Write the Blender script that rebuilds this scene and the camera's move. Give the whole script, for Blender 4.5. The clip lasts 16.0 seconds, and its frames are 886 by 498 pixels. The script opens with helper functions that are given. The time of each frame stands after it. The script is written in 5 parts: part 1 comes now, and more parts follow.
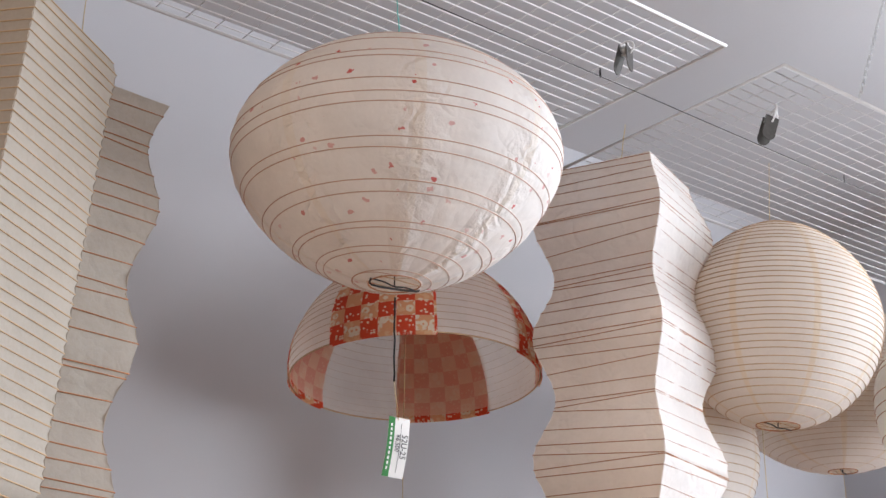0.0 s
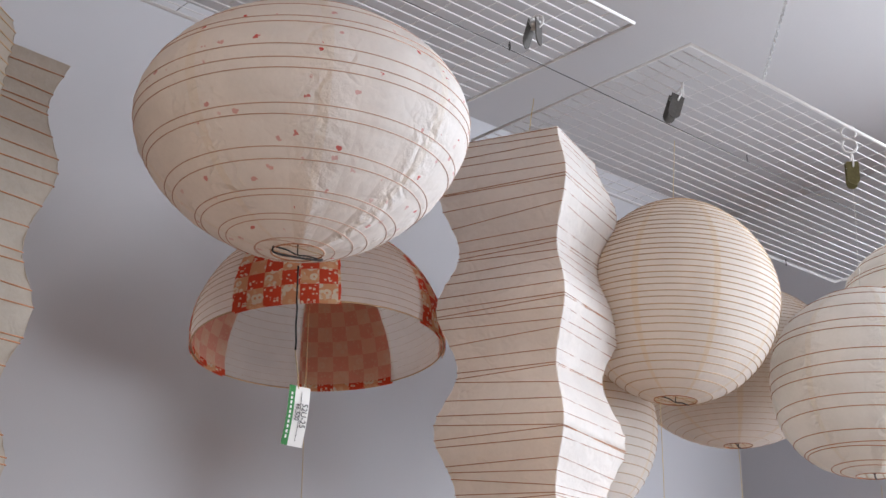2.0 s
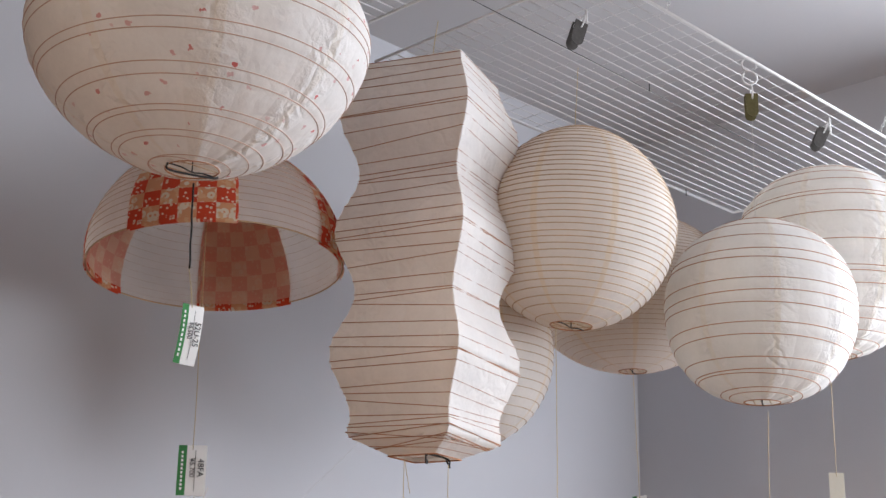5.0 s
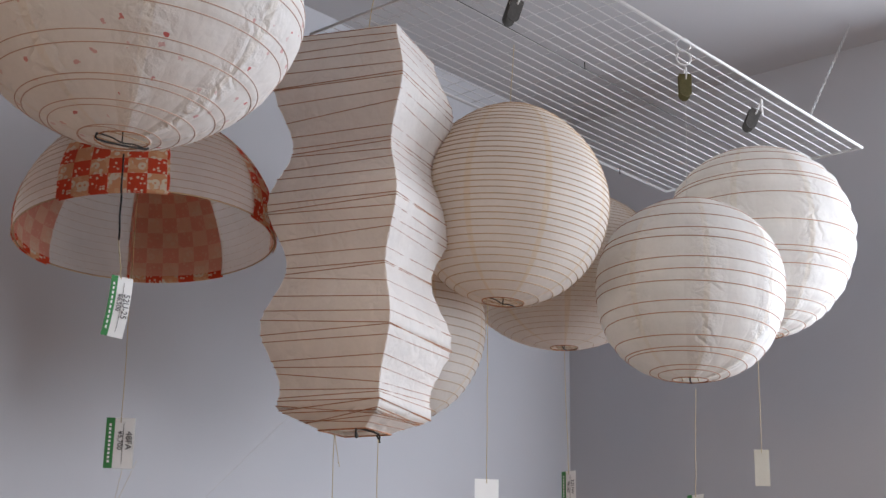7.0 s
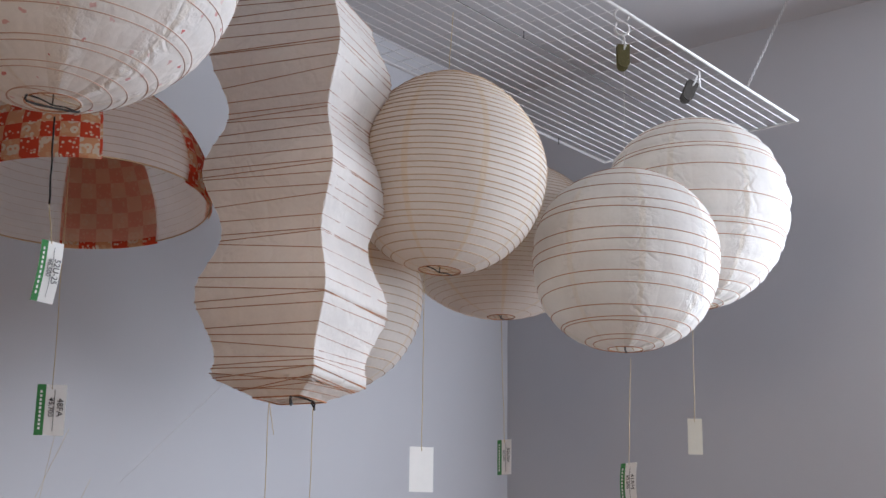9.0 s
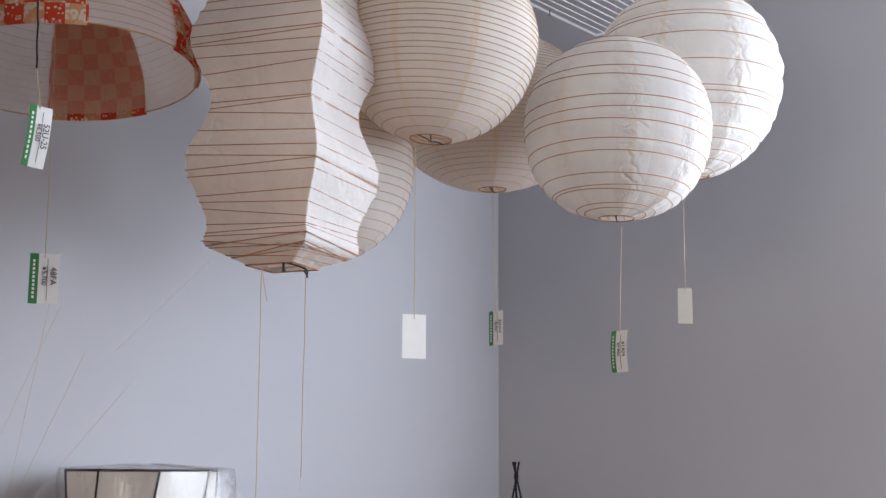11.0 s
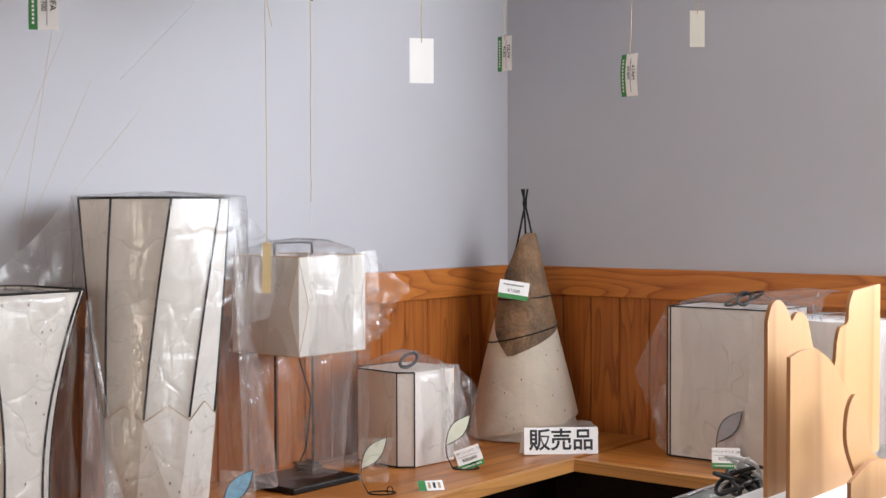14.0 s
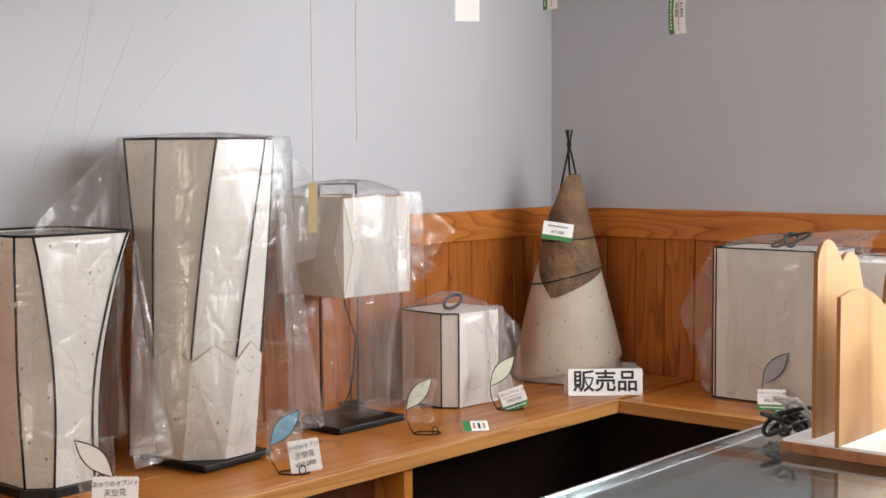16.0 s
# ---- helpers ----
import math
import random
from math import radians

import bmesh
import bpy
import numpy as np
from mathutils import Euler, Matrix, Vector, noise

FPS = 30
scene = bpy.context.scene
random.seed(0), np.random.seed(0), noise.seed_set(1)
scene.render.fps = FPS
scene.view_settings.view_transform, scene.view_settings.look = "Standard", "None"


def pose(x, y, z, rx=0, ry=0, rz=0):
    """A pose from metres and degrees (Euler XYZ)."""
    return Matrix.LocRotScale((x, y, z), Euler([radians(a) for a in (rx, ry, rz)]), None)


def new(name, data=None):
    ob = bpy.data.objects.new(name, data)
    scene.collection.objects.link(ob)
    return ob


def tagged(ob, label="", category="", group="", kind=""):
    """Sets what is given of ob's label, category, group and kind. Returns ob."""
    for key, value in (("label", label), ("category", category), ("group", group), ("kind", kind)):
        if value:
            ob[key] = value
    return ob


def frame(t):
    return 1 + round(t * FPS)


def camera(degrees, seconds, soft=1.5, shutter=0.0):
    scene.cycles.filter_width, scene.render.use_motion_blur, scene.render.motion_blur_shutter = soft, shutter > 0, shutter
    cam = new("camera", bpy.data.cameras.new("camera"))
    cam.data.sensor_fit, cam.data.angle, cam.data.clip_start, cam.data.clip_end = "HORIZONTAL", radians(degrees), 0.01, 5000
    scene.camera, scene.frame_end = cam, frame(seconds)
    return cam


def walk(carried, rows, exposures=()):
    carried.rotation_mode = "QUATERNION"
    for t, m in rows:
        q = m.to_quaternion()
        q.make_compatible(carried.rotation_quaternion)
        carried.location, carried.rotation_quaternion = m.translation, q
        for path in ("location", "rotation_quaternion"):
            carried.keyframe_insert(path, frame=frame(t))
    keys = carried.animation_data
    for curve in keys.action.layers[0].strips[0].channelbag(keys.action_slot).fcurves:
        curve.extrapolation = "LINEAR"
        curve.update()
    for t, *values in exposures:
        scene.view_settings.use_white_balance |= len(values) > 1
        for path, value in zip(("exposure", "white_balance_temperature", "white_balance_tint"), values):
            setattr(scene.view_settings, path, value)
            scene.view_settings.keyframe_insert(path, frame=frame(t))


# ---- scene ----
# ---- camera and its walk ----
cam = camera(36.6, 16.0, soft=1.5)
walk(cam, [
    (0.0, pose(-0.040, 0.016, 1.434, 110.90, -0.88, -37.84)),
    (0.5, pose(-0.039, 0.013, 1.434, 110.93, -0.95, -38.78)),
    (1.0, pose(-0.035, 0.011, 1.435, 110.81, -0.96, -39.85)),
    (1.5, pose(-0.033, 0.009, 1.437, 110.27, -0.90, -40.89)),
    (2.0, pose(-0.029, 0.008, 1.436, 109.66, -0.85, -41.79)),
    (2.5, pose(-0.025, 0.005, 1.436, 109.02, -0.85, -42.55)),
    (3.0, pose(-0.021, 0.002, 1.435, 108.40, -0.83, -43.20)),
    (3.5, pose(-0.018, -0.003, 1.433, 107.71, -0.88, -43.76)),
    (4.0, pose(-0.014, -0.003, 1.434, 107.09, -0.89, -44.39)),
    (6.5, pose(-0.004, -0.011, 1.434, 105.81, -0.97, -47.78)),
    (7.0, pose(-0.003, -0.012, 1.436, 105.44, -0.95, -48.52)),
    (7.5, pose(-0.000, -0.014, 1.435, 105.17, -0.98, -49.22)),
    (8.0, pose(0.002, -0.014, 1.436, 104.98, -0.99, -49.98)),
    (8.5, pose(0.006, -0.017, 1.437, 104.68, -0.98, -50.68)),
    (11.0, pose(0.015, -0.007, 1.391, 99.58, -0.31, -51.37)),
    (11.5, pose(0.020, -0.008, 1.392, 97.05, -0.27, -51.20)),
    (12.0, pose(0.025, -0.005, 1.391, 94.39, -0.21, -51.14)),
    (12.5, pose(0.025, -0.004, 1.383, 92.17, -0.09, -51.15)),
    (13.0, pose(0.033, -0.000, 1.379, 90.81, -0.02, -51.07)),
    (13.5, pose(0.030, -0.002, 1.377, 89.51, 0.05, -51.03)),
    (14.0, pose(0.027, 0.000, 1.373, 88.28, 0.15, -50.94)),
    (14.5, pose(0.030, -0.001, 1.371, 87.17, 0.19, -50.56)),
    (15.0, pose(0.029, 0.004, 1.370, 86.55, 0.25, -50.13)),
    (15.5, pose(0.028, 0.013, 1.369, 86.02, 0.29, -49.76)),
    (16.0, pose(0.027, 0.015, 1.365, 85.90, 0.32, -49.25)),
], exposures=[(0.0, 0.30, 6700, 10), (1.0, 0.16, 6700, 10), (2.0, 0.12, 6650, 10), (4.0, 0.10, 6620, 10), (7.0, -0.28, 6580, 10), (8.5, -0.30, 6450, 10), (11.0, -0.10, 6350, 10), (13.0, 0.04, 6520, 10), (14.5, 0.34, 6950, 10), (16.0, 0.31, 7200, 10)])

# ---- room sizes, metres ----
XE, YN, XW, YS = 3.41, 2.485, -4.8, -2.8      # inner faces of the east, north, west and south walls
CEIL, CAP_T, CAP_B, BENCH = 3.03, 1.198, 1.112, 0.71
BX, BY = 2.978, 1.95                          # front edges of the two benches
WIN = (-1.0, 1.15, 1.22, 2.85)                  # window in the east wall: y from, to, z from, to
GRID = 2.55
WIN_S = (1.7, 3.3, 0.9, 2.8)                   # window in the south wall: x from, to, z from, to
FILL_W = (-1.3, 1.3, 0.9, 2.5)                  # added opening in the west wall for the fill light, no window known

# ---- world and daylight ----
world = bpy.data.worlds.new("daylight")
scene.world = world
world.use_nodes = True
wn = world.node_tree.nodes
sky = wn.new("ShaderNodeTexSky")
sky.sky_type, sky.sun_disc = "NISHITA", False
sky.sun_elevation, sky.sun_rotation = radians(48), radians(200)
world.node_tree.links.new(sky.outputs[0], wn["Background"].inputs[0])
wn["Background"].inputs[1].default_value = 0.10

win_light = new("window_light", bpy.data.lights.new("window_light", "AREA"))
win_light.data.shape = "RECTANGLE"
win_light.data.size, win_light.data.size_y = WIN[1] - WIN[0] - 0.1, WIN[3] - WIN[2] - 0.1
win_light.data.energy, win_light.data.color = 112, (0.82, 0.89, 1.0)
win_light.matrix_world = pose(XE + 0.02, (WIN[0] + WIN[1]) / 2, (WIN[2] + WIN[3]) / 2, 84, 0, 90)
# added warm fill for west-facing sides, in place of light bounced round the room
west_light = new("west_fill_light", bpy.data.lights.new("west_fill_light", "AREA"))
west_light.data.shape = "RECTANGLE"
west_light.data.size, west_light.data.size_y = FILL_W[1] - FILL_W[0] - 0.1, FILL_W[3] - FILL_W[2] - 0.1
west_light.data.energy, west_light.data.color = 84, (1.0, 0.865, 0.74)
west_light.matrix_world = pose(XW - 0.02, (FILL_W[0] + FILL_W[1]) / 2, (FILL_W[2] + FILL_W[3]) / 2, 90, 0, -90)

south_light = new("south_window_light", bpy.data.lights.new("south_window_light", "AREA"))
south_light.data.shape = "RECTANGLE"
south_light.data.size, south_light.data.size_y = WIN_S[1] - WIN_S[0] - 0.1, WIN_S[3] - WIN_S[2] - 0.1
south_light.data.energy, south_light.data.color = 72, (0.85, 0.91, 1.0)
south_light.matrix_world = pose((WIN_S[0] + WIN_S[1]) / 2, YS - 0.02, (WIN_S[2] + WIN_S[3]) / 2, 90, 0, 0)


# ---- materials ----
def mat(name):
    m = bpy.data.materials.new(name)
    m.use_nodes = True
    nt = m.node_tree
    nt.nodes.clear()
    out = nt.nodes.new("ShaderNodeOutputMaterial")
    return m, nt, out


def nd(nt, kind, ins=None, **props):
    n = nt.nodes.new("ShaderNode" + kind)
    for k, v in props.items():
        setattr_safe(n, k, v)
    for k, v in (ins or {}).items():
        if isinstance(v, bpy.types.NodeSocket):
            nt.links.new(v, n.inputs[k])
        else:
            n.inputs[k].default_value = v
    return n


def setattr_safe(n, k, v):
    if k == "operation":
        n.operation = v
    elif k == "blend_type":
        n.blend_type = v
    elif k == "feature":
        n.feature = v
    elif k == "wave_type":
        n.wave_type = v
    elif k == "bands_direction":
        n.bands_direction = v
    elif k == "data_type":
        n.data_type = v


def ramp(nt, fac, stops):
    n = nt.nodes.new("ShaderNodeValToRGB")
    n.color_ramp.elements[0].position, n.color_ramp.elements[0].color = stops[0][0], (*stops[0][1], 1)
    n.color_ramp.elements[1].position, n.color_ramp.elements[1].color = stops[-1][0], (*stops[-1][1], 1)
    for p, c in stops[1:-1]:
        n.color_ramp.elements.new(p).color = (*c, 1)
    nt.links.new(fac, n.inputs[0])
    return n.outputs[0]


def mixc(nt, fac, a, b, blend="MIX"):
    n = nt.nodes.new("ShaderNodeMixRGB")
    n.blend_type = blend
    for i, v in enumerate((fac, a, b)):
        if isinstance(v, bpy.types.NodeSocket):
            nt.links.new(v, n.inputs[i])
        else:
            n.inputs[i].default_value = v if i == 0 else (*v, 1)
    return n.outputs[0]


def math_n(nt, op, a, b=0.0):
    return nd(nt, "Math", {0: a, 1: b}, operation=op).outputs[0]


def coords(nt, scale=(1, 1, 1), which="Object"):
    tc = nt.nodes.new("ShaderNodeTexCoord")
    mp = nd(nt, "Mapping", {"Vector": tc.outputs[which], "Scale": scale})
    return mp.outputs[0]


def noise_n(nt, vec, scale, detail=4.0, rough=0.55):
    return nd(nt, "TexNoise", {"Vector": vec, "Scale": scale, "Detail": detail, "Roughness": rough}).outputs[0]


def principled(nt, out, color, rough, bump=None, strength=0.3, dist=0.01, metal=0.0, spec=0.5):
    p = nd(nt, "BsdfPrincipled", {"Roughness": rough, "Metallic": metal, "Specular IOR Level": spec})
    if isinstance(color, bpy.types.NodeSocket):
        nt.links.new(color, p.inputs["Base Color"])
    else:
        p.inputs["Base Color"].default_value = (*color, 1)
    if bump is not None:
        b = nd(nt, "Bump", {"Height": bump, "Strength": strength, "Distance": dist})
        nt.links.new(b.outputs[0], p.inputs["Normal"])
    nt.links.new(p.outputs[0], out.inputs[0])
    return p


def paper(name, base, trans=0.42, panels=0, crinkle=0.5, fibre=0.06, petals=False, specks=False, seam_mix=0.5, warm=(1.0, 0.85, 0.71)):
    """Washi: a thin sheet that reflects and lets light through, with cloudy fibres and creases."""
    m, nt, out = mat(name)
    v = coords(nt)
    cloud = noise_n(nt, v, 9, 5, 0.6)
    fine = noise_n(nt, v, 160, 3, 0.6)
    dark = tuple(c * (1 - fibre * 2.2) for c in base)
    col = ramp(nt, cloud, [(0.3, dark), (0.7, base)])
    col = mixc(nt, 0.12, col, ramp(nt, fine, [(0.35, dark), (0.65, (min(1, base[0] * 1.08),) * 3)]))
    if panels:
        tc = nt.nodes.new("ShaderNodeTexCoord")
        sp = nd(nt, "SeparateXYZ", {0: tc.outputs["Object"]})
        ang = math_n(nt, "ARCTAN2", sp.outputs[1], sp.outputs[0])
        fr = math_n(nt, "FRACT", math_n(nt, "MULTIPLY", math_n(nt, "ADD", ang, 10.0), panels / (2 * math.pi)))
        seam = math_n(nt, "LESS_THAN", fr, 0.085)
        col = mixc(nt, math_n(nt, "MULTIPLY", seam, seam_mix), col, tuple(base[i] * (0.9, 0.8, 0.62)[i] for i in range(3)))
    if petals:
        vo = nd(nt, "TexVoronoi", {"Vector": coords(nt, (1, 1, 1.25)), "Scale": 33.0, "Randomness": 1.0})
        dist = mixc(nt, 0.3, vo.outputs[0], noise_n(nt, v, 150, 2))
        pick = nd(nt, "SeparateColor", {0: vo.outputs[1]})
        hit = math_n(nt, "MULTIPLY", math_n(nt, "LESS_THAN", dist, 0.245), math_n(nt, "LESS_THAN", pick.outputs[0], 0.6))
        hit = math_n(nt, "MULTIPLY", hit, math_n(nt, "ADD", math_n(nt, "MULTIPLY", pick.outputs[1], 0.75), 0.2))
        col = mixc(nt, hit, col, (0.58, 0.045, 0.035))
    if specks:
        vo = nd(nt, "TexVoronoi", {"Vector": coords(nt, (1, 1, 0.62)), "Scale": 52.0})
        pick = nd(nt, "SeparateColor", {0: vo.outputs[1]})
        hit = math_n(nt, "MULTIPLY", math_n(nt, "LESS_THAN", vo.outputs[0], 0.115), math_n(nt, "LESS_THAN", pick.outputs[0], 0.6))
        col = mixc(nt, math_n(nt, "MULTIPLY", hit, 0.8), col, (0.16, 0.08, 0.03))
    cr = nd(nt, "TexVoronoi", {"Vector": mixc(nt, 0.12, v, nd(nt, "TexNoise", {"Vector": v, "Scale": 14.0}).outputs[1]), "Scale": 17.0}, feature="DISTANCE_TO_EDGE").outputs[0]
    hgt = math_n(nt, "ADD", math_n(nt, "MULTIPLY", noise_n(nt, v, 38, 5, 0.62), 0.7), math_n(nt, "MULTIPLY", math_n(nt, "MINIMUM", cr, 0.2), 1.6))
    hgt = math_n(nt, "ADD", hgt, math_n(nt, "MULTIPLY", fine, 0.12))
    if panels:
        off = math_n(nt, "ABSOLUTE", math_n(nt, "SUBTRACT", math_n(nt, "FRACT", math_n(nt, "ADD", fr, 0.4575)), 0.5))
        near = ramp(nt, math_n(nt, "ADD", off, math_n(nt, "MULTIPLY", cloud, 0.12)), [(0.10, (1.5, 1.5, 1.5)), (0.34, (0.22, 0.22, 0.22))])
        hgt = math_n(nt, "MULTIPLY", hgt, near)
    bump = nd(nt, "Bump", {"Height": hgt, "Strength": crinkle, "Distance": 0.006})
    p = nd(nt, "BsdfPrincipled", {"Roughness": 0.62, "Base Color": col, "Specular IOR Level": 0.3, "Normal": bump.outputs[0]})
    tl = nd(nt, "BsdfTranslucent", {"Color": mixc(nt, 1.0, col, warm, "MULTIPLY"), "Normal": bump.outputs[0]})
    mx = nd(nt, "MixShader", {0: trans, 1: p.outputs[0], 2: tl.outputs[0]})
    nt.links.new(mx.outputs[0], out.inputs[0])
    return m


def chiyogami(name, show_through):
    """Red and cream checks printed with small blossoms; UV runs in metres."""
    m, nt, out = mat(name)
    uv = coords(nt, (1, 1, 1), "UV")
    ch = nd(nt, "TexChecker", {"Vector": uv, "Scale": 1 / 0.031}).outputs[1]
    wob = noise_n(nt, uv, 60, 2)
    v1 = nd(nt, "TexVoronoi", {"Vector": uv, "Scale": 120.0}).outputs[0]
    v2 = nd(nt, "TexVoronoi", {"Vector": uv, "Scale": 62.0})
    red = mixc(nt, math_n(nt, "LESS_THAN", v1, 0.3), (0.70, 0.085, 0.035), (0.86, 0.72, 0.55))
    pet = math_n(nt, "MULTIPLY", math_n(nt, "GREATER_THAN", v2.outputs[0], 0.16), math_n(nt, "LESS_THAN", v2.outputs[0], 0.46))
    cream = mixc(nt, pet, (0.76, 0.40, 0.22), (0.85, 0.76, 0.62))
    cream = mixc(nt, math_n(nt, "LESS_THAN", wob, 0.42), cream, (0.80, 0.52, 0.30))
    col = mixc(nt, ch, red, cream)
    # paler salmon tones paint the print as light carries it through white paper
    if show_through:
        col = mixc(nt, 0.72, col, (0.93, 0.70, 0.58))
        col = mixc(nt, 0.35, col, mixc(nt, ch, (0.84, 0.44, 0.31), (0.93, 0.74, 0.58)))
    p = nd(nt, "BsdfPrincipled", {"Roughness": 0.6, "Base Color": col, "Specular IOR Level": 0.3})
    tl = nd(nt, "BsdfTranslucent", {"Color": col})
    mx = nd(nt, "MixShader", {0: 0.6 if show_through else 0.45, 1: p.outputs[0], 2: tl.outputs[0]})
    nt.links.new(mx.outputs[0], out.inputs[0])
    return m


def wood(name, light, dark, axis=0, ring=9.0, rough=0.42, gloss=0.45, rand=True, stretch=0.08, knots=0.0, blotch=0.28):
    """Softwood with long grain along one axis of the object, cathedral figure and a satin finish."""
    m, nt, out = mat(name)
    sc = [1.0, 1.0, 1.0]
    sc[axis] = stretch
    tc = nt.nodes.new("ShaderNodeTexCoord")
    vec = tc.outputs["Object"]
    if rand:
        oi = nt.nodes.new("ShaderNodeObjectInfo")
        sh = nd(nt, "CombineXYZ", {0: math_n(nt, "MULTIPLY", oi.outputs["Random"], 37.0), 1: math_n(nt, "MULTIPLY", oi.outputs["Random"], 11.0), 2: math_n(nt, "MULTIPLY", oi.outputs["Random"], 23.0)})
        vec = nd(nt, "VectorMath", {0: vec, 1: sh.outputs[0]}, operation="ADD").outputs[0]
    v = nd(nt, "Mapping", {"Vector": vec, "Scale": sc}).outputs[0]
    fig = noise_n(nt, v, ring * 0.55, 2, 0.45)
    kn = None
    if knots:
        ks = [1.0, 1.0, 1.0]
        ks[axis], ks[2] = 0.5, 0.0
        kv = nd(nt, "TexVoronoi", {"Vector": nd(nt, "Mapping", {"Vector": vec, "Scale": ks}).outputs[0], "Scale": knots}).outputs[0]
        near = math_n(nt, "MAXIMUM", math_n(nt, "SUBTRACT", 0.30, kv), 0.0)
        fig = math_n(nt, "ADD", fig, math_n(nt, "MULTIPLY", near, 0.9))
        kn = math_n(nt, "LESS_THAN", math_n(nt, "ADD", kv, math_n(nt, "MULTIPLY", noise_n(nt, vec, 60, 2), 0.03)), 0.058)
    rings = math_n(nt, "FRACT", math_n(nt, "MULTIPLY", fig, 11.0))
    grain = noise_n(nt, nd(nt, "Mapping", {"Vector": vec, "Scale": [s * (1 if i != axis else 0.4) for i, s in enumerate(sc)]}).outputs[0], 190, 3, 0.6)
    col = ramp(nt, rings, [(0.0, light), (0.30, light), (0.80, tuple(0.45 * a + 0.55 * b for a, b in zip(light, dark))), (0.92, tuple(c * 0.75 for c in dark)), (1.0, light)])
    col = mixc(nt, 0.35, col, ramp(nt, grain, [(0.3, dark), (0.7, light)]))
    blot = noise_n(nt, vec, 3.2, 3, 0.5)
    col = mixc(nt, math_n(nt, "MULTIPLY", blot, blotch), col, tuple(c * 0.72 for c in dark))
    if kn is not None:
        col = mixc(nt, math_n(nt, "MULTIPLY", kn, 0.8), col, tuple(c * 0.3 for c in dark))
    hgt = math_n(nt, "ADD", math_n(nt, "MULTIPLY", grain, 0.6), math_n(nt, "MULTIPLY", rings, 0.25))
    principled(nt, out, col, rough, hgt, 0.12, 0.002, spec=gloss)
    return m


def plain(name, color, rough=0.5, metal=0.0, var=0.12, scale=40.0, bump=0.1, spec=0.5):
    m, nt, out = mat(name)
    v = coords(nt)
    n = noise_n(nt, v, scale, 4, 0.6)
    big = noise_n(nt, v, scale * 0.12, 3, 0.5)
    lo, hi = tuple(c * (1 - var) for c in color), tuple(min(1, c * (1 + var)) for c in color)
    col = mixc(nt, 0.5, ramp(nt, n, [(0.3, lo), (0.7, hi)]), ramp(nt, big, [(0.3, lo), (0.7, hi)]))
    principled(nt, out, col, rough, n, bump, 0.002, metal, spec)
    return m


def wallpaper(name, color):
    """Painted woven wallpaper: fine weave, faint stains."""
    m, nt, out = mat(name)
    v = coords(nt)
    weave = noise_n(nt, nd(nt, "Mapping", {"Vector": v, "Scale": (1, 1, 3.0)}).outputs[0], 260, 2, 0.5)
    stain = noise_n(nt, v, 1.1, 5, 0.6)
    col = ramp(nt, stain, [(0.25, tuple(c * 0.93 for c in color)), (0.75, color)])
    col = mixc(nt, 0.1, col, ramp(nt, weave, [(0.3, tuple(c * 0.8 for c in color)), (0.7, color)]))
    principled(nt, out, col, 0.8, weave, 0.12, 0.002, spec=0.25)
    return m


def sheen(nt, normal=None):
    """Reflectance of a thin clear sheet, alike from both sides."""
    lw = nd(nt, "LayerWeight", {"Blend": 0.5})
    if normal is not None:
        nt.links.new(normal, lw.inputs["Normal"])
    return math_n(nt, "ADD", math_n(nt, "MULTIPLY", math_n(nt, "POWER", lw.outputs["Facing"], 4.0), 0.9), 0.085)


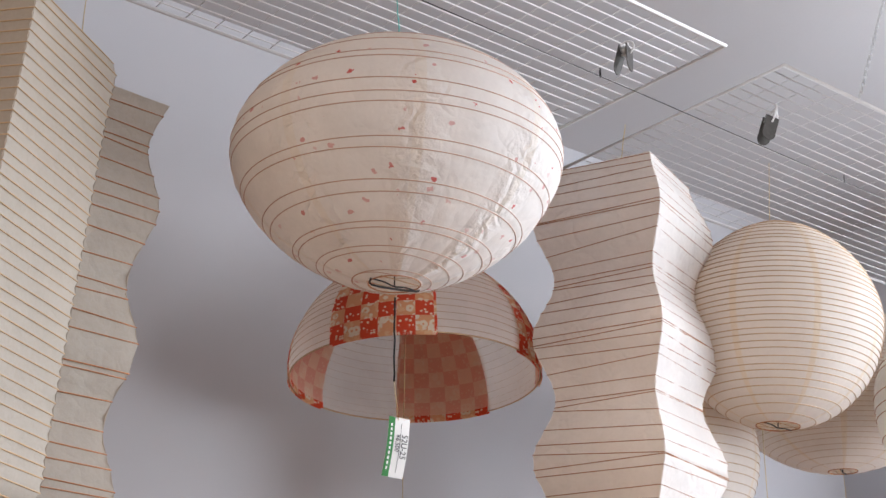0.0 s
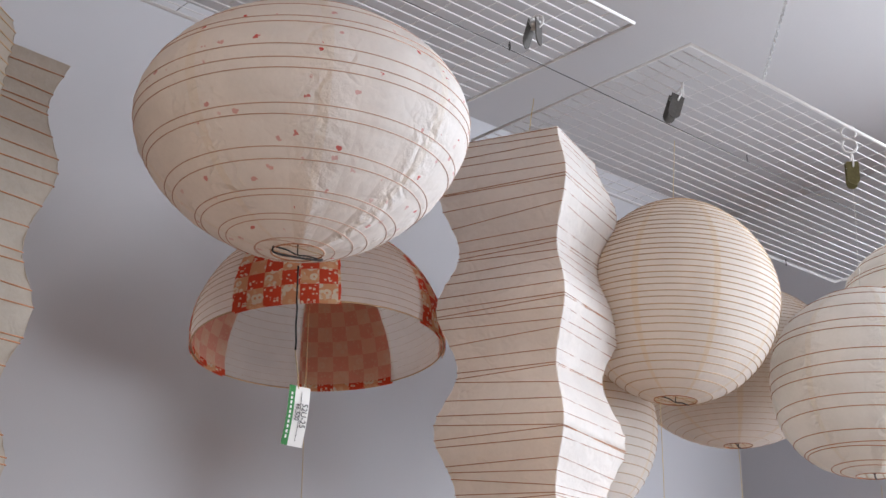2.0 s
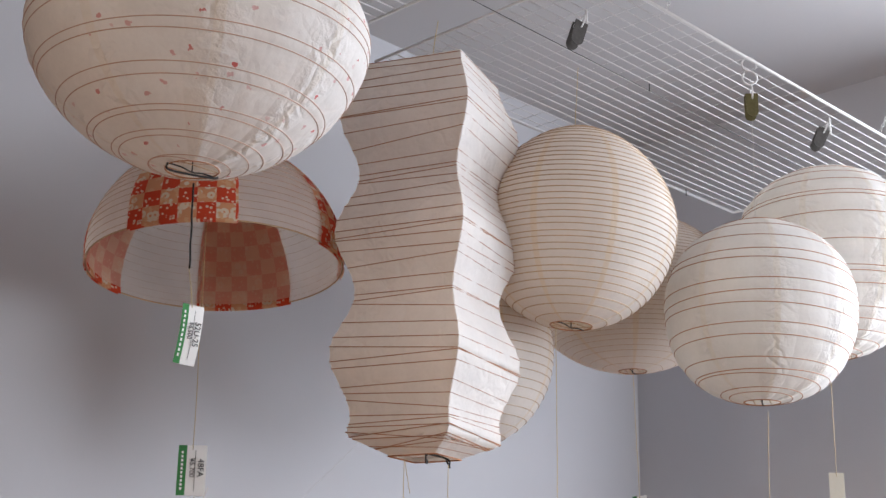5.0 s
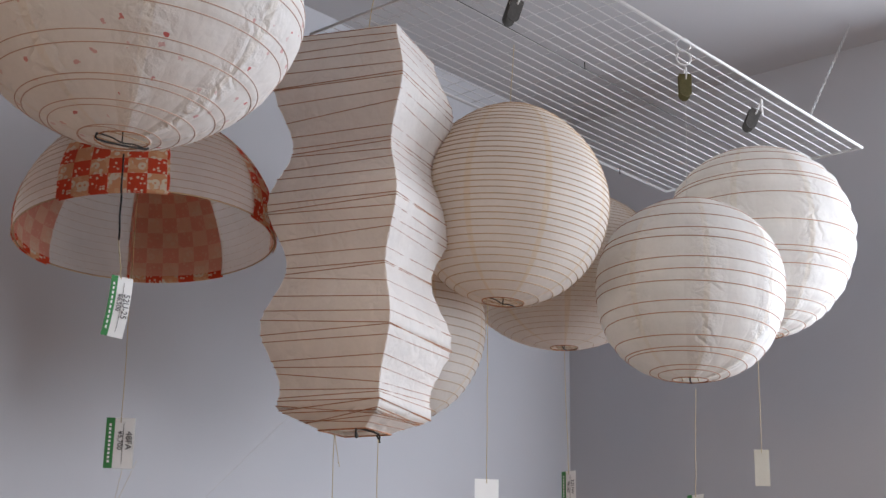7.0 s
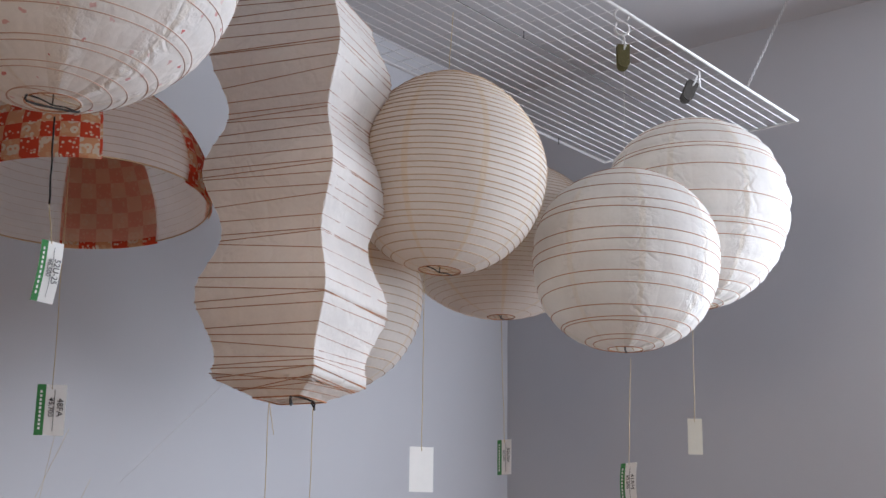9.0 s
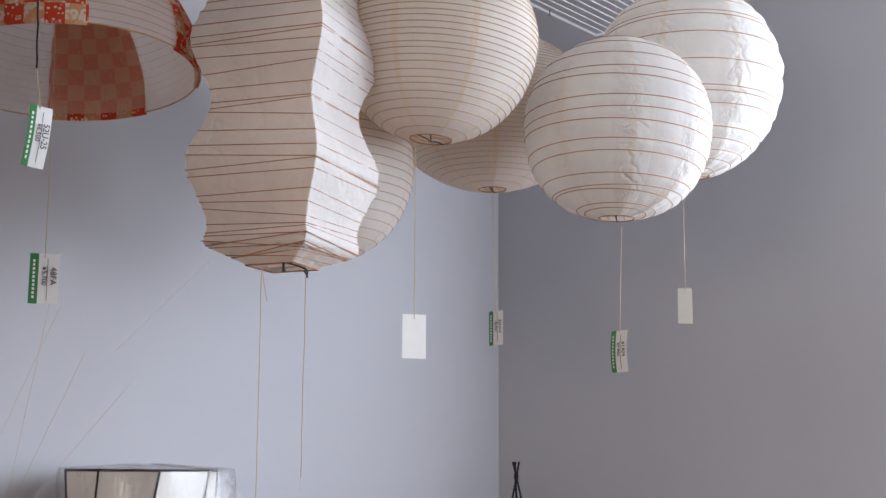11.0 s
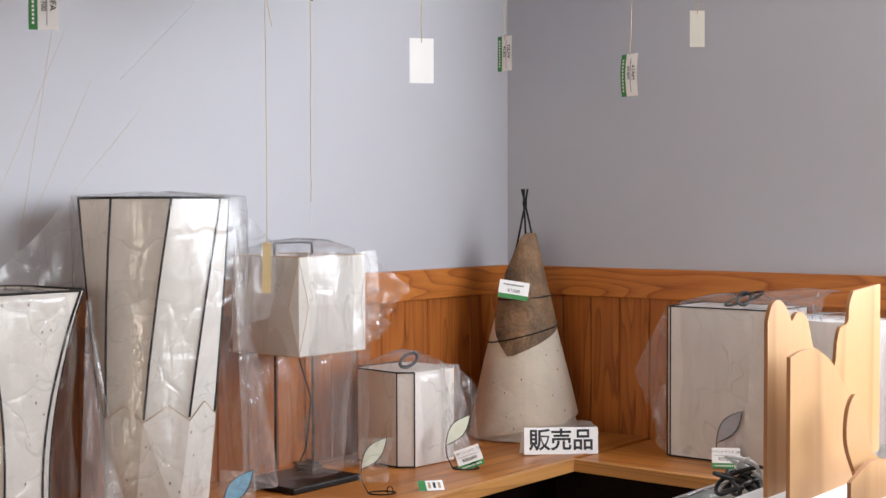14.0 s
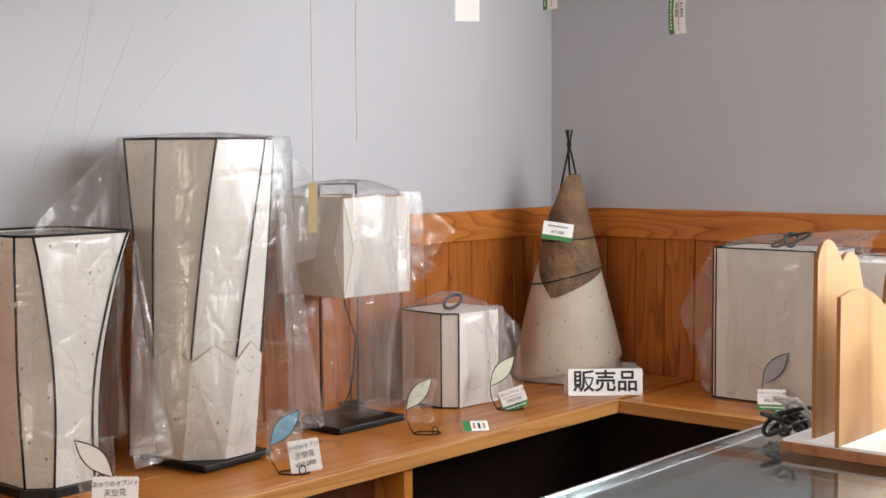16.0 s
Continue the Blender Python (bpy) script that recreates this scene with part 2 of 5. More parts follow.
def film(name, gloss=0.8, haze=0.016):
    """Thin clear wrapping film: mostly see-through, glinting on its creases, a little milky."""
    m, nt, out = mat(name)
    v = coords(nt)
    w = coords(nt, (1, 1, 0.16))
    cr = nd(nt, "TexVoronoi", {"Vector": mixc(nt, 0.2, v, nd(nt, "TexNoise", {"Vector": v, "Scale": 7.0}).outputs[1]), "Scale": 8.0}, feature="DISTANCE_TO_EDGE").outputs[0]
    folds = noise_n(nt, w, 26, 3, 0.5)
    hgt = math_n(nt, "ADD", math_n(nt, "MULTIPLY", folds, 1.0), math_n(nt, "MULTIPLY", noise_n(nt, v, 14, 3, 0.5), 0.3))
    hgt = math_n(nt, "ADD", hgt, math_n(nt, "MINIMUM", math_n(nt, "MULTIPLY", cr, 1.6), 0.16))
    tight = nd(nt, "TexVoronoi", {"Vector": mixc(nt, 0.25, v, nd(nt, "TexNoise", {"Vector": v, "Scale": 16.0}).outputs[1]), "Scale": 26.0}, feature="DISTANCE_TO_EDGE").outputs[0]
    patch = ramp(nt, noise_n(nt, v, 5, 3), [(0.52, (0, 0, 0)), (0.72, (1, 1, 1))])
    hgt = math_n(nt, "ADD", hgt, math_n(nt, "MULTIPLY", math_n(nt, "MINIMUM", math_n(nt, "MULTIPLY", tight, 1.0), 0.16), patch))
    bump = nd(nt, "Bump", {"Height": hgt, "Strength": 0.58, "Distance": 0.011})
    gl = nd(nt, "BsdfGlossy", {"Roughness": 0.22, "Normal": bump.outputs[0]})
    df = nd(nt, "BsdfTranslucent", {"Color": (0.8, 0.8, 0.8, 1)})
    dd = nd(nt, "BsdfDiffuse", {"Color": (0.8, 0.8, 0.8, 1)})
    hz = nd(nt, "MixShader", {0: 0.5, 1: df.outputs[0], 2: dd.outputs[0]})
    tr = nd(nt, "BsdfTransparent", {"Color": (0.99, 0.99, 0.99, 1)})
    fr = sheen(nt, bump.outputs[0])
    crease = math_n(nt, "MULTIPLY", math_n(nt, "LESS_THAN", cr, 0.010), 0.14)
    streak = ramp(nt, noise_n(nt, w, 45, 3, 0.55), [(0.52, (0, 0, 0)), (0.72, (1, 1, 1))])
    milk = math_n(nt, "ADD", math_n(nt, "MULTIPLY", noise_n(nt, v, 6, 4), haze * 2), crease)
    milk = math_n(nt, "ADD", milk, math_n(nt, "MULTIPLY", streak, 0.05 + haze * 0.6))
    a = nd(nt, "MixShader", {0: milk, 1: tr.outputs[0], 2: hz.outputs[0]})
    b = nd(nt, "MixShader", {0: math_n(nt, "MULTIPLY", fr, gloss), 1: a.outputs[0], 2: gl.outputs[0]})
    nt.links.new(b.outputs[0], out.inputs[0])
    return m


def glass(name, tint=(0.9, 0.95, 0.95)):
    m, nt, out = mat(name)
    tr = nd(nt, "BsdfTransparent", {"Color": (*tint, 1)})
    gl = nd(nt, "BsdfGlossy", {"Roughness": 0.03})
    fr = sheen(nt)
    b = nd(nt, "MixShader", {0: fr, 1: tr.outputs[0], 2: gl.outputs[0]})
    nt.links.new(b.outputs[0], out.inputs[0])
    return m


M_WALL = wallpaper("wall_paint", (0.495, 0.495, 0.525))
M_CEIL = wallpaper("ceiling_paint", (0.50, 0.49, 0.50))
M_PANEL = wood("panel_wood", (0.46, 0.145, 0.024), (0.25, 0.060, 0.010), axis=2, ring=19, stretch=0.10, blotch=0.15)
M_CAP_X = wood("cap_wood_x", (0.58, 0.20, 0.037), (0.30, 0.072, 0.012), axis=0, ring=13, stretch=0.16, blotch=0.12)
M_CAP_Y = wood("cap_wood_y", (0.58, 0.20, 0.037), (0.30, 0.072, 0.012), axis=1, ring=13, stretch=0.16, blotch=0.12)
M_BENCH_X = wood("bench_wood_x", (0.58, 0.225, 0.045), (0.32, 0.092, 0.016), axis=0, ring=6, rough=0.32, knots=3.2, stretch=0.05)
M_BENCH_Y = wood("bench_wood_y", (0.58, 0.225, 0.045), (0.32, 0.092, 0.016), axis=1, ring=6, rough=0.32, knots=3.2, stretch=0.05)
M_LIP_X = wood("lip_wood_x", (0.62, 0.30, 0.095), (0.44, 0.18, 0.05), axis=0, ring=30, rough=0.4, stretch=0.02)
M_LIP_Y = wood("lip_wood_y", (0.62, 0.30, 0.095), (0.44, 0.18, 0.05), axis=1, ring=30, rough=0.4, stretch=0.02)
# near-black colour that paints the shade inside the cupboard
M_CUPBOARD_SHADE = wood("cupboard_shade", (0.016, 0.007, 0.005), (0.010, 0.0045, 0.003), axis=0, rough=0.7, gloss=0.1)
M_CAB = wood("cabinet_wood", (0.24, 0.085, 0.03), (0.12, 0.04, 0.015), axis=2, ring=6)
M_FLOOR = wood("floor_wood", (0.21, 0.115, 0.055), (0.12, 0.06, 0.028), axis=0, ring=4)
M_RACK = wood("birch_board", (0.58, 0.35, 0.165), (0.51, 0.29, 0.12), axis=2, ring=2, rough=0.5)
M_RACK_EDGE = wood("board_edge", (0.42, 0.19, 0.075), (0.30, 0.12, 0.045), axis=2, ring=6, rough=0.6)
M_RIB = plain("bamboo_rib", (0.40, 0.16, 0.062), 0.6, var=0.3)
M_RIB_ROSE = plain("pale_rose_rib", (0.50, 0.29, 0.20), 0.6, var=0.2)
M_RIB_PALE = plain("pale_rib", (0.52, 0.34, 0.19), 0.6, var=0.2)
M_WIRE = plain("black_wire", (0.014, 0.012, 0.012), 0.5, var=0.3, spec=0.2)
M_WHITE_WIRE = plain("white_coated_wire", (0.58, 0.57, 0.57), 0.4, var=0.06)
M_STEEL = plain("galvanised_steel", (0.58, 0.58, 0.57), 0.3, 0.9, var=0.15)
M_CLIP = plain("dull_clip_metal", (0.085, 0.08, 0.075), 0.42, 0.6, var=0.4, scale=120)
M_CLIP_B = plain("brass_clip_metal", (0.12, 0.105, 0.045), 0.42, 0.6, var=0.35, scale=120)
M_STRING = plain("straw_thread", (0.50, 0.38, 0.19), 0.8, var=0.2)
M_TEAL = plain("green_thread", (0.05, 0.38, 0.34), 0.7, var=0.2)
M_NYLON = plain("nylon_thread", (0.62, 0.60, 0.58), 0.3, var=0.1)
M_CARD = plain("white_card", (0.92, 0.92, 0.91), 0.55, var=0.04)
M_GREEN = plain("green_ink", (0.045, 0.24, 0.07), 0.6, var=0.1)
M_INK = plain("black_ink", (0.02, 0.02, 0.025), 0.6, var=0.1)
M_BLACK = plain("black_lacquer", (0.010, 0.009, 0.009), 0.4, var=0.3, spec=0.25)
M_BLUE = plain("blue_leaf_paper", (0.14, 0.42, 0.62), 0.6, var=0.15)
M_GREY_LEAF = plain("grey_leaf_paper", (0.22, 0.185, 0.18), 0.6, var=0.15)
M_PALE_LEAF = plain("pale_leaf_paper", (0.72, 0.75, 0.60), 0.6, var=0.1)
M_CHROME = plain("bright_aluminium", (0.80, 0.81, 0.83), 0.26, 1.0, var=0.05)
M_GLASS = glass("case_glass")
M_CASE = plain("case_grey", (0.17, 0.172, 0.175), 0.35, var=0.08, scale=8)
M_FILM = film("clear_film")
M_FILM_MILKY = film("milky_film", 0.9, 0.15)
M_FILM_SOFT = film("soft_film", 0.9, 0.07)
# haze raised so the film shows the window's reflection as plain white
M_FILM_GLARE = film("glare_film", 0.9, 0.29)
M_RUBBER = plain("cord_rubber", (0.02, 0.02, 0.022), 0.35, var=0.2)
M_CORD_W = plain("white_cord", (0.75, 0.76, 0.78), 0.35, var=0.05)
M_TAPE = plain("masking_tape", (0.70, 0.55, 0.30), 0.6, var=0.1)
M_FRAME = plain("window_aluminium", (0.55, 0.55, 0.54), 0.4, 0.6, var=0.08)
M_BROWN = paper("bark_paper", (0.36, 0.20, 0.095), 0.12, crinkle=1.0, fibre=0.4, warm=(0.8, 0.55, 0.3))
M_CARD_BACK = paper("cream_card", (0.60, 0.57, 0.49), 0.3, crinkle=0.05, fibre=0.02)
CREAM = (0.88, 0.862, 0.845)
M_PAPER = paper("washi_cream", CREAM, 0.42, crinkle=0.55)
M_PAPER_SHADE = paper("washi_shade", (0.92, 0.90, 0.88), 0.8, crinkle=0.15, warm=(1.0, 0.93, 0.86))
# tan washi, darkened for the shade the two left columns hang in
M_PAPER_DIM = paper("washi_tan_dim", (0.52, 0.46, 0.39), 0.30, crinkle=0.3)
M_PAPER_FINE = paper("washi_panelled", (0.87, 0.84, 0.805), 0.42, panels=8, crinkle=0.25)
M_PAPER_CRISP = paper("washi_crinkled", (0.865, 0.853, 0.84), 0.42, panels=8, crinkle=1.0, seam_mix=0.2, warm=(0.98, 0.93, 0.85))
M_PAPER_PETAL = paper("washi_petals", (0.88, 0.868, 0.858), 0.42, panels=8, crinkle=1.0, petals=True, seam_mix=0.2)
M_PAPER_LAMP = paper("lamp_washi", (0.77, 0.725, 0.66), 0.22, crinkle=0.25)
M_PAPER_PENDANT = paper("pendant_washi", (0.90, 0.85, 0.79), 0.2, crinkle=0.2)
M_PAPER_WHITE = paper("white_box_paper", (0.92, 0.92, 0.92), 0.35, crinkle=0.3)
M_PAPER_CONE = paper("cone_washi", (0.80, 0.70, 0.56), 0.25, crinkle=0.3, specks=True)
M_PAPER_SPECK = paper("specked_washi", (0.77, 0.72, 0.65), 0.22, crinkle=0.35, specks=True)
M_RED = chiyogami("checked_print_paper", False)
M_RED_THROUGH = chiyogami("checked_print_show_through", True)


# ---- mesh helpers ----
def mesh_of(name, verts, faces, material, smooth=False, uvs=None):
    me = bpy.data.meshes.new(name)
    me.from_pydata([tuple(v) for v in verts], [], faces)
    if uvs is not None:
        lay = me.uv_layers.new(name="uv")
        for poly in me.polygons:
            for li in poly.loop_indices:
                lay.data[li].uv = uvs[me.loops[li].vertex_index]
    if smooth:
        for p in me.polygons:
            p.use_smooth = True
    me.materials.append(material)
    me.update()
    return me


def part(name, data, parent=None, label="", m=None):
    """Link mesh data as one object, under a thing when a parent is given."""
    ob = new(name, data)
    if parent is not None:
        ob.parent = parent
    if m is not None:
        ob.matrix_basis = m
    if label:
        ob["label"] = label
    return ob


def thing(name, m, label, category, group="", kind=""):
    ob = new(name)
    ob.empty_display_size = 0.05
    ob.matrix_basis = m
    return tagged(ob, label, category, group, kind)


def box_mesh(name, a, b, material, bevel=0.0, seg=2):
    bm = bmesh.new()
    bmesh.ops.create_cube(bm, size=1)
    for v in bm.verts:
        v.co = Vector([(a[i] + b[i]) / 2 + (b[i] - a[i]) * v.co[i] for i in range(3)])
    if bevel:
        bmesh.ops.bevel(bm, geom=bm.edges[:], offset=bevel, segments=seg, affect="EDGES", profile=0.5)
    me = bpy.data.meshes.new(name)
    bm.to_mesh(me)
    bm.free()
    me.materials.append(material)
    return me


def tube_mesh(name, pts, r, material, sides=6, closed=False):
    """A round wire through the points."""
    pts = [Vector(p) for p in pts]
    n = len(pts)
    verts, faces = [], []
    ref = None
    for i, p in enumerate(pts):
        a = pts[i - 1] if (i or closed) else p
        b = pts[(i + 1) % n] if (i < n - 1 or closed) else p
        d = (b - a).normalized()
        if ref is None:
            ref = d.orthogonal().normalized()
        ref = (ref - d * ref.dot(d))
        ref = ref.normalized() if ref.length > 1e-6 else d.orthogonal().normalized()
        s = d.cross(ref)
        rr = r[i] if isinstance(r, (list, tuple)) else r
        for k in range(sides):
            an = 2 * math.pi * k / sides
            verts.append(p + (ref * math.cos(an) + s * math.sin(an)) * rr)
    m = n if closed else n - 1
    for i in range(m):
        for k in range(sides):
            j = (i + 1) % n
            faces.append((i * sides + k, i * sides + (k + 1) % sides, j * sides + (k + 1) % sides, j * sides + k))
    if not closed:
        faces.append(tuple(range(sides - 1, -1, -1)))
        faces.append(tuple((n - 1) * sides + k for k in range(sides)))
    return mesh_of(name, verts, faces, material, True)


def smooth_path(pts, sub=6):
    """Catmull-Rom through the points."""
    pts = [Vector(p) for p in pts]
    out = []
    for i in range(len(pts) - 1):
        p0, p1, p2, p3 = pts[max(i - 1, 0)], pts[i], pts[i + 1], pts[min(i + 2, len(pts) - 1)]
        for k in range(sub):
            t = k / sub
            out.append(0.5 * ((2 * p1) + (p2 - p0) * t + (2 * p0 - 5 * p1 + 4 * p2 - p3) * t * t + (3 * p1 - p0 - 3 * p2 + p3) * t ** 3))
    out.append(pts[-1])
    return out


def plate(name, outline, thick, material, edge=None):
    """A board cut to an outline in its xz-plane, y from 0 to thick; the cut edge may have its own material."""
    n = len(outline)
    verts = [(x, 0, z) for x, z in outline] + [(x, thick, z) for x, z in outline]
    faces = [tuple(range(n)), tuple(range(2 * n - 1, n - 1, -1))]
    faces += [(i, n + i, n + (i + 1) % n, (i + 1) % n) for i in range(n)]
    me = mesh_of(name, verts, faces, material)
    if edge:
        me.materials.append(edge)
        for p in list(me.polygons)[2:]:
            p.material_index = 1
    return me


def text_mesh(name, body, size, material, extrude=0.0002, bold=0.0):
    cu = bpy.data.curves.new(name, "FONT")
    cu.body, cu.size, cu.extrude, cu.offset = body, size, extrude, bold
    cu.align_x, cu.align_y = "CENTER", "CENTER"
    ob = bpy.data.objects.new(name, cu)
    scene.collection.objects.link(ob)
    dg = bpy.context.evaluated_depsgraph_get()
    me = bpy.data.meshes.new_from_object(ob.evaluated_get(dg))
    bpy.data.objects.remove(ob)
    me.materials.clear()
    me.materials.append(material)
    return me


# ---- the room ----
def slab(name, a, b, material, bevel=0.0):
    ob = new(name, box_mesh(name, a, b, material, bevel))
    return tagged(ob, kind="structure")


slab("floor", (XW - 0.15, YS - 0.15, -0.1), (XE + 0.15, YN + 0.15, 0.0), M_FLOOR)
slab("ceiling", (XW - 0.15, YS - 0.15, CEIL), (XE + 0.15, YN + 0.15, CEIL + 0.12), M_CEIL)
wall_n = slab("wall_north", (XW - 0.15, YN, 0), (XE + 0.15, YN + 0.15, CEIL), M_WALL)
bm = bmesh.new()
for a, b in (((XW - 0.15, YS - 0.15, 0), (WIN_S[0], YS, CEIL)), ((WIN_S[1], YS - 0.15, 0), (XE + 0.15, YS, CEIL)),
             ((WIN_S[0], YS - 0.15, 0), (WIN_S[1], YS, WIN_S[2])), ((WIN_S[0], YS - 0.15, WIN_S[3]), (WIN_S[1], YS, CEIL))):
    ret = bmesh.ops.create_cube(bm, size=1)
    for v in ret["verts"]:
        v.co = Vector([(a[i] + b[i]) / 2 + (b[i] - a[i]) * v.co[i] for i in range(3)])
me = bpy.data.meshes.new("wall_south")
bm.to_mesh(me)
bm.free()
me.materials.append(M_WALL)
tagged(new("wall_south", me), kind="structure")
bm = bmesh.new()
for a, b in (((XW - 0.15, YS, 0), (XW, FILL_W[0], CEIL)), ((XW - 0.15, FILL_W[1], 0), (XW, YN, CEIL)),
             ((XW - 0.15, FILL_W[0], 0), (XW, FILL_W[1], FILL_W[2])), ((XW - 0.15, FILL_W[0], FILL_W[3]), (XW, FILL_W[1], CEIL))):
    ret = bmesh.ops.create_cube(bm, size=1)
    for v in ret["verts"]:
        v.co = Vector([(a[i] + b[i]) / 2 + (b[i] - a[i]) * v.co[i] for i in range(3)])
me = bpy.data.meshes.new("wall_west")
bm.to_mesh(me)
bm.free()
me.materials.append(M_WALL)
tagged(new("wall_west", me), kind="structure")
# east wall with a window opening through it
bm = bmesh.new()
for a, b in (((XE, YS, 0), (XE + 0.15, WIN[0], CEIL)), ((XE, WIN[1], 0), (XE + 0.15, YN, CEIL)),
             ((XE, WIN[0], 0), (XE + 0.15, WIN[1], WIN[2])), ((XE, WIN[0], WIN[3]), (XE + 0.15, WIN[1], CEIL))):
    ret = bmesh.ops.create_cube(bm, size=1)
    for v in ret["verts"]:
        v.co = Vector([(a[i] + b[i]) / 2 + (b[i] - a[i]) * v.co[i] for i in range(3)])
me = bpy.data.meshes.new("wall_east")
bm.to_mesh(me)
bm.free()
me.materials.append(M_WALL)
wall_e = tagged(new("wall_east", me), kind="structure")
window = tagged(new("window_1"), kind="structure")
for y in (WIN[0] + 0.02, (WIN[0] + WIN[1]) / 2, WIN[1] - 0.02):
    part("window_frame", box_mesh("window_frame", (XE + 0.08, y - 0.02, WIN[2]), (XE + 0.12, y + 0.02, WIN[3]), M_FRAME, 0.004), window)
for z in (WIN[2] + 0.02, WIN[3] - 0.02):
    part("window_frame", box_mesh("window_frame", (XE + 0.083, WIN[0] + 0.04, z - 0.02), (XE + 0.117, WIN[1] - 0.04, z + 0.02), M_FRAME, 0.004), window)

# made-up frame round the unseen west fill opening
window = tagged(new("west_fill_frame"), kind="structure")
for y in (FILL_W[0] + 0.02, (FILL_W[0] + FILL_W[1]) / 2, FILL_W[1] - 0.02):
    part("window_frame", box_mesh("window_frame", (XW - 0.12, y - 0.02, FILL_W[2]), (XW - 0.08, y + 0.02, FILL_W[3]), M_FRAME, 0.004), window)
for z in (FILL_W[2] + 0.02, FILL_W[3] - 0.02):
    part("window_frame", box_mesh("window_frame", (XW - 0.117, FILL_W[0] + 0.04, z - 0.02), (XW - 0.083, FILL_W[1] - 0.04, z + 0.02), M_FRAME, 0.004), window)

window = tagged(new("window_3"), kind="structure")
for x in (WIN_S[0] + 0.02, (WIN_S[0] + WIN_S[1]) / 2, WIN_S[1] - 0.02):
    part("window_frame", box_mesh("window_frame", (x - 0.02, YS - 0.12, WIN_S[2]), (x + 0.02, YS - 0.08, WIN_S[3]), M_FRAME, 0.004), window)
for z in (WIN_S[2] + 0.02, WIN_S[3] - 0.02):
    part("window_frame", box_mesh("window_frame", (WIN_S[0] + 0.04, YS - 0.117, z - 0.02), (WIN_S[1] - 0.04, YS - 0.083, z + 0.02), M_FRAME, 0.004), window)

# cap rail over the panelling
part("cap_rail", box_mesh("cap_rail", (XW, YN - 0.022, CAP_B), (XE - 0.024, YN, CAP_T), M_CAP_X, 0.003), wall_n, "stained wooden rail over the panelling")
part("cap_rail", box_mesh("cap_rail", (XE - 0.022, YS + 0.01, CAP_B), (XE, YN, CAP_T), M_CAP_Y, 0.003), wall_e, "stained wooden rail over the panelling")

# ---- benches along the two walls, over open cabinets ----
bench_n = thing("wall_bench", pose(0, 0, 0), "honey-coloured pine shelf board running along the wall", "bench", "display benches")
for y0, y1 in ((BY + 0.022, BY + 0.265), (BY + 0.266, YN - 0.016)):
    part("bench_board", box_mesh("bench_board", (XW + 0.01, y0, BENCH - 0.032), (XE - 0.002, y1, BENCH), M_BENCH_X, 0.0008), bench_n)
part("front_edge", box_mesh("front_edge", (XW + 0.01, BY, BENCH - 0.032), (BX + 0.021, BY + 0.0215, BENCH), M_LIP_X, 0.0015), bench_n, "paler laminated front edge")
bench_e = thing("wall_bench", pose(0, 0, 0), "honey-coloured pine shelf board meeting the longer one", "bench", "display benches")
for x0, x1 in ((BX + 0.022, BX + 0.225), (BX + 0.226, XE - 0.016)):
    part("bench_board", box_mesh("bench_board", (x0, YS + 0.01, BENCH - 0.032), (x1, BY - 0.001, BENCH), M_BENCH_Y, 0.0008), bench_e)
part("front_edge", box_mesh("front_edge", (BX, YS + 0.01, BENCH - 0.032), (BX + 0.0215, BY - 0.001, BENCH), M_LIP_Y, 0.0015), bench_e, "paler laminated front edge")
cab = thing("open_cabinet", pose(0, 0, 0), "dark open wooden cupboard with upright dividers under the bench", "cabinet")
part("back", box_mesh("back", (XW + 0.02, YN - 0.04, 0.0), (XE - 0.05, YN - 0.017, BENCH - 0.033), M_CAB), cab)
part("back", box_mesh("back", (XE - 0.04, YS + 0.02, 0.0), (XE - 0.017, YN - 0.05, BENCH - 0.033), M_CAB), cab)
part("shelf", box_mesh("shelf", (XW + 0.02, BY + 0.03, 0.07), (XE - 0.05, YN - 0.05, 0.09), M_CAB, 0.002), cab)
for x in (-0.9, 0.1, 1.15, 2.165):
    part("divider", box_mesh("divider", (x - 0.014, BY + 0.012, 0.09), (x + 0.014, YN - 0.042, BENCH - 0.033), M_BENCH_X, 0.002), cab)
part("door_panel", box_mesh("door_panel", (1.165, BY + 0.10, 0.09), (2.15, BY + 0.118, BENCH - 0.034), M_CAB, 0.002), cab, "reddish-brown wooden sliding door")
# added dark sheets in place of the shade in the open cupboard
part("dark_liner", box_mesh("dark_liner", (2.18, BY + 0.16, 0.09), (BX + 0.2, BY + 0.175, BENCH - 0.034), M_CUPBOARD_SHADE, 0.002), cab, "near-black sheet standing in for the cupboard's deep shade")
part("dark_liner", box_mesh("dark_liner", (BX + 0.13, YS + 0.03, 0.09), (BX + 0.145, BY + 0.15, BENCH - 0.034), M_CUPBOARD_SHADE, 0.002), cab)


# ---- hanging paper lanterns ----
def prof_eval(prof, z):
    """Radius at z, smooth through (z, r) points sorted by z."""
    for i in range(len(prof) - 1):
        if z <= prof[i + 1][0] or i == len(prof) - 2:
            (z0, r0), (z1, r1) = prof[i], prof[i + 1]
            ra, rb = prof[max(i - 1, 0)], prof[min(i + 2, len(prof) - 1)]
            t = min(max((z - z0) / (z1 - z0), 0), 1)
            m0 = (r1 - ra[1]) / max(z1 - ra[0], 1e-6) * (z1 - z0)
            m1 = (rb[1] - r0) / max(rb[0] - z0, 1e-6) * (z1 - z0)
            return (2 * t ** 3 - 3 * t * t + 1) * r0 + (t ** 3 - 2 * t * t + t) * m0 + (-2 * t ** 3 + 3 * t * t) * r1 + (t ** 3 - t * t) * m1
    return prof[-1][1]


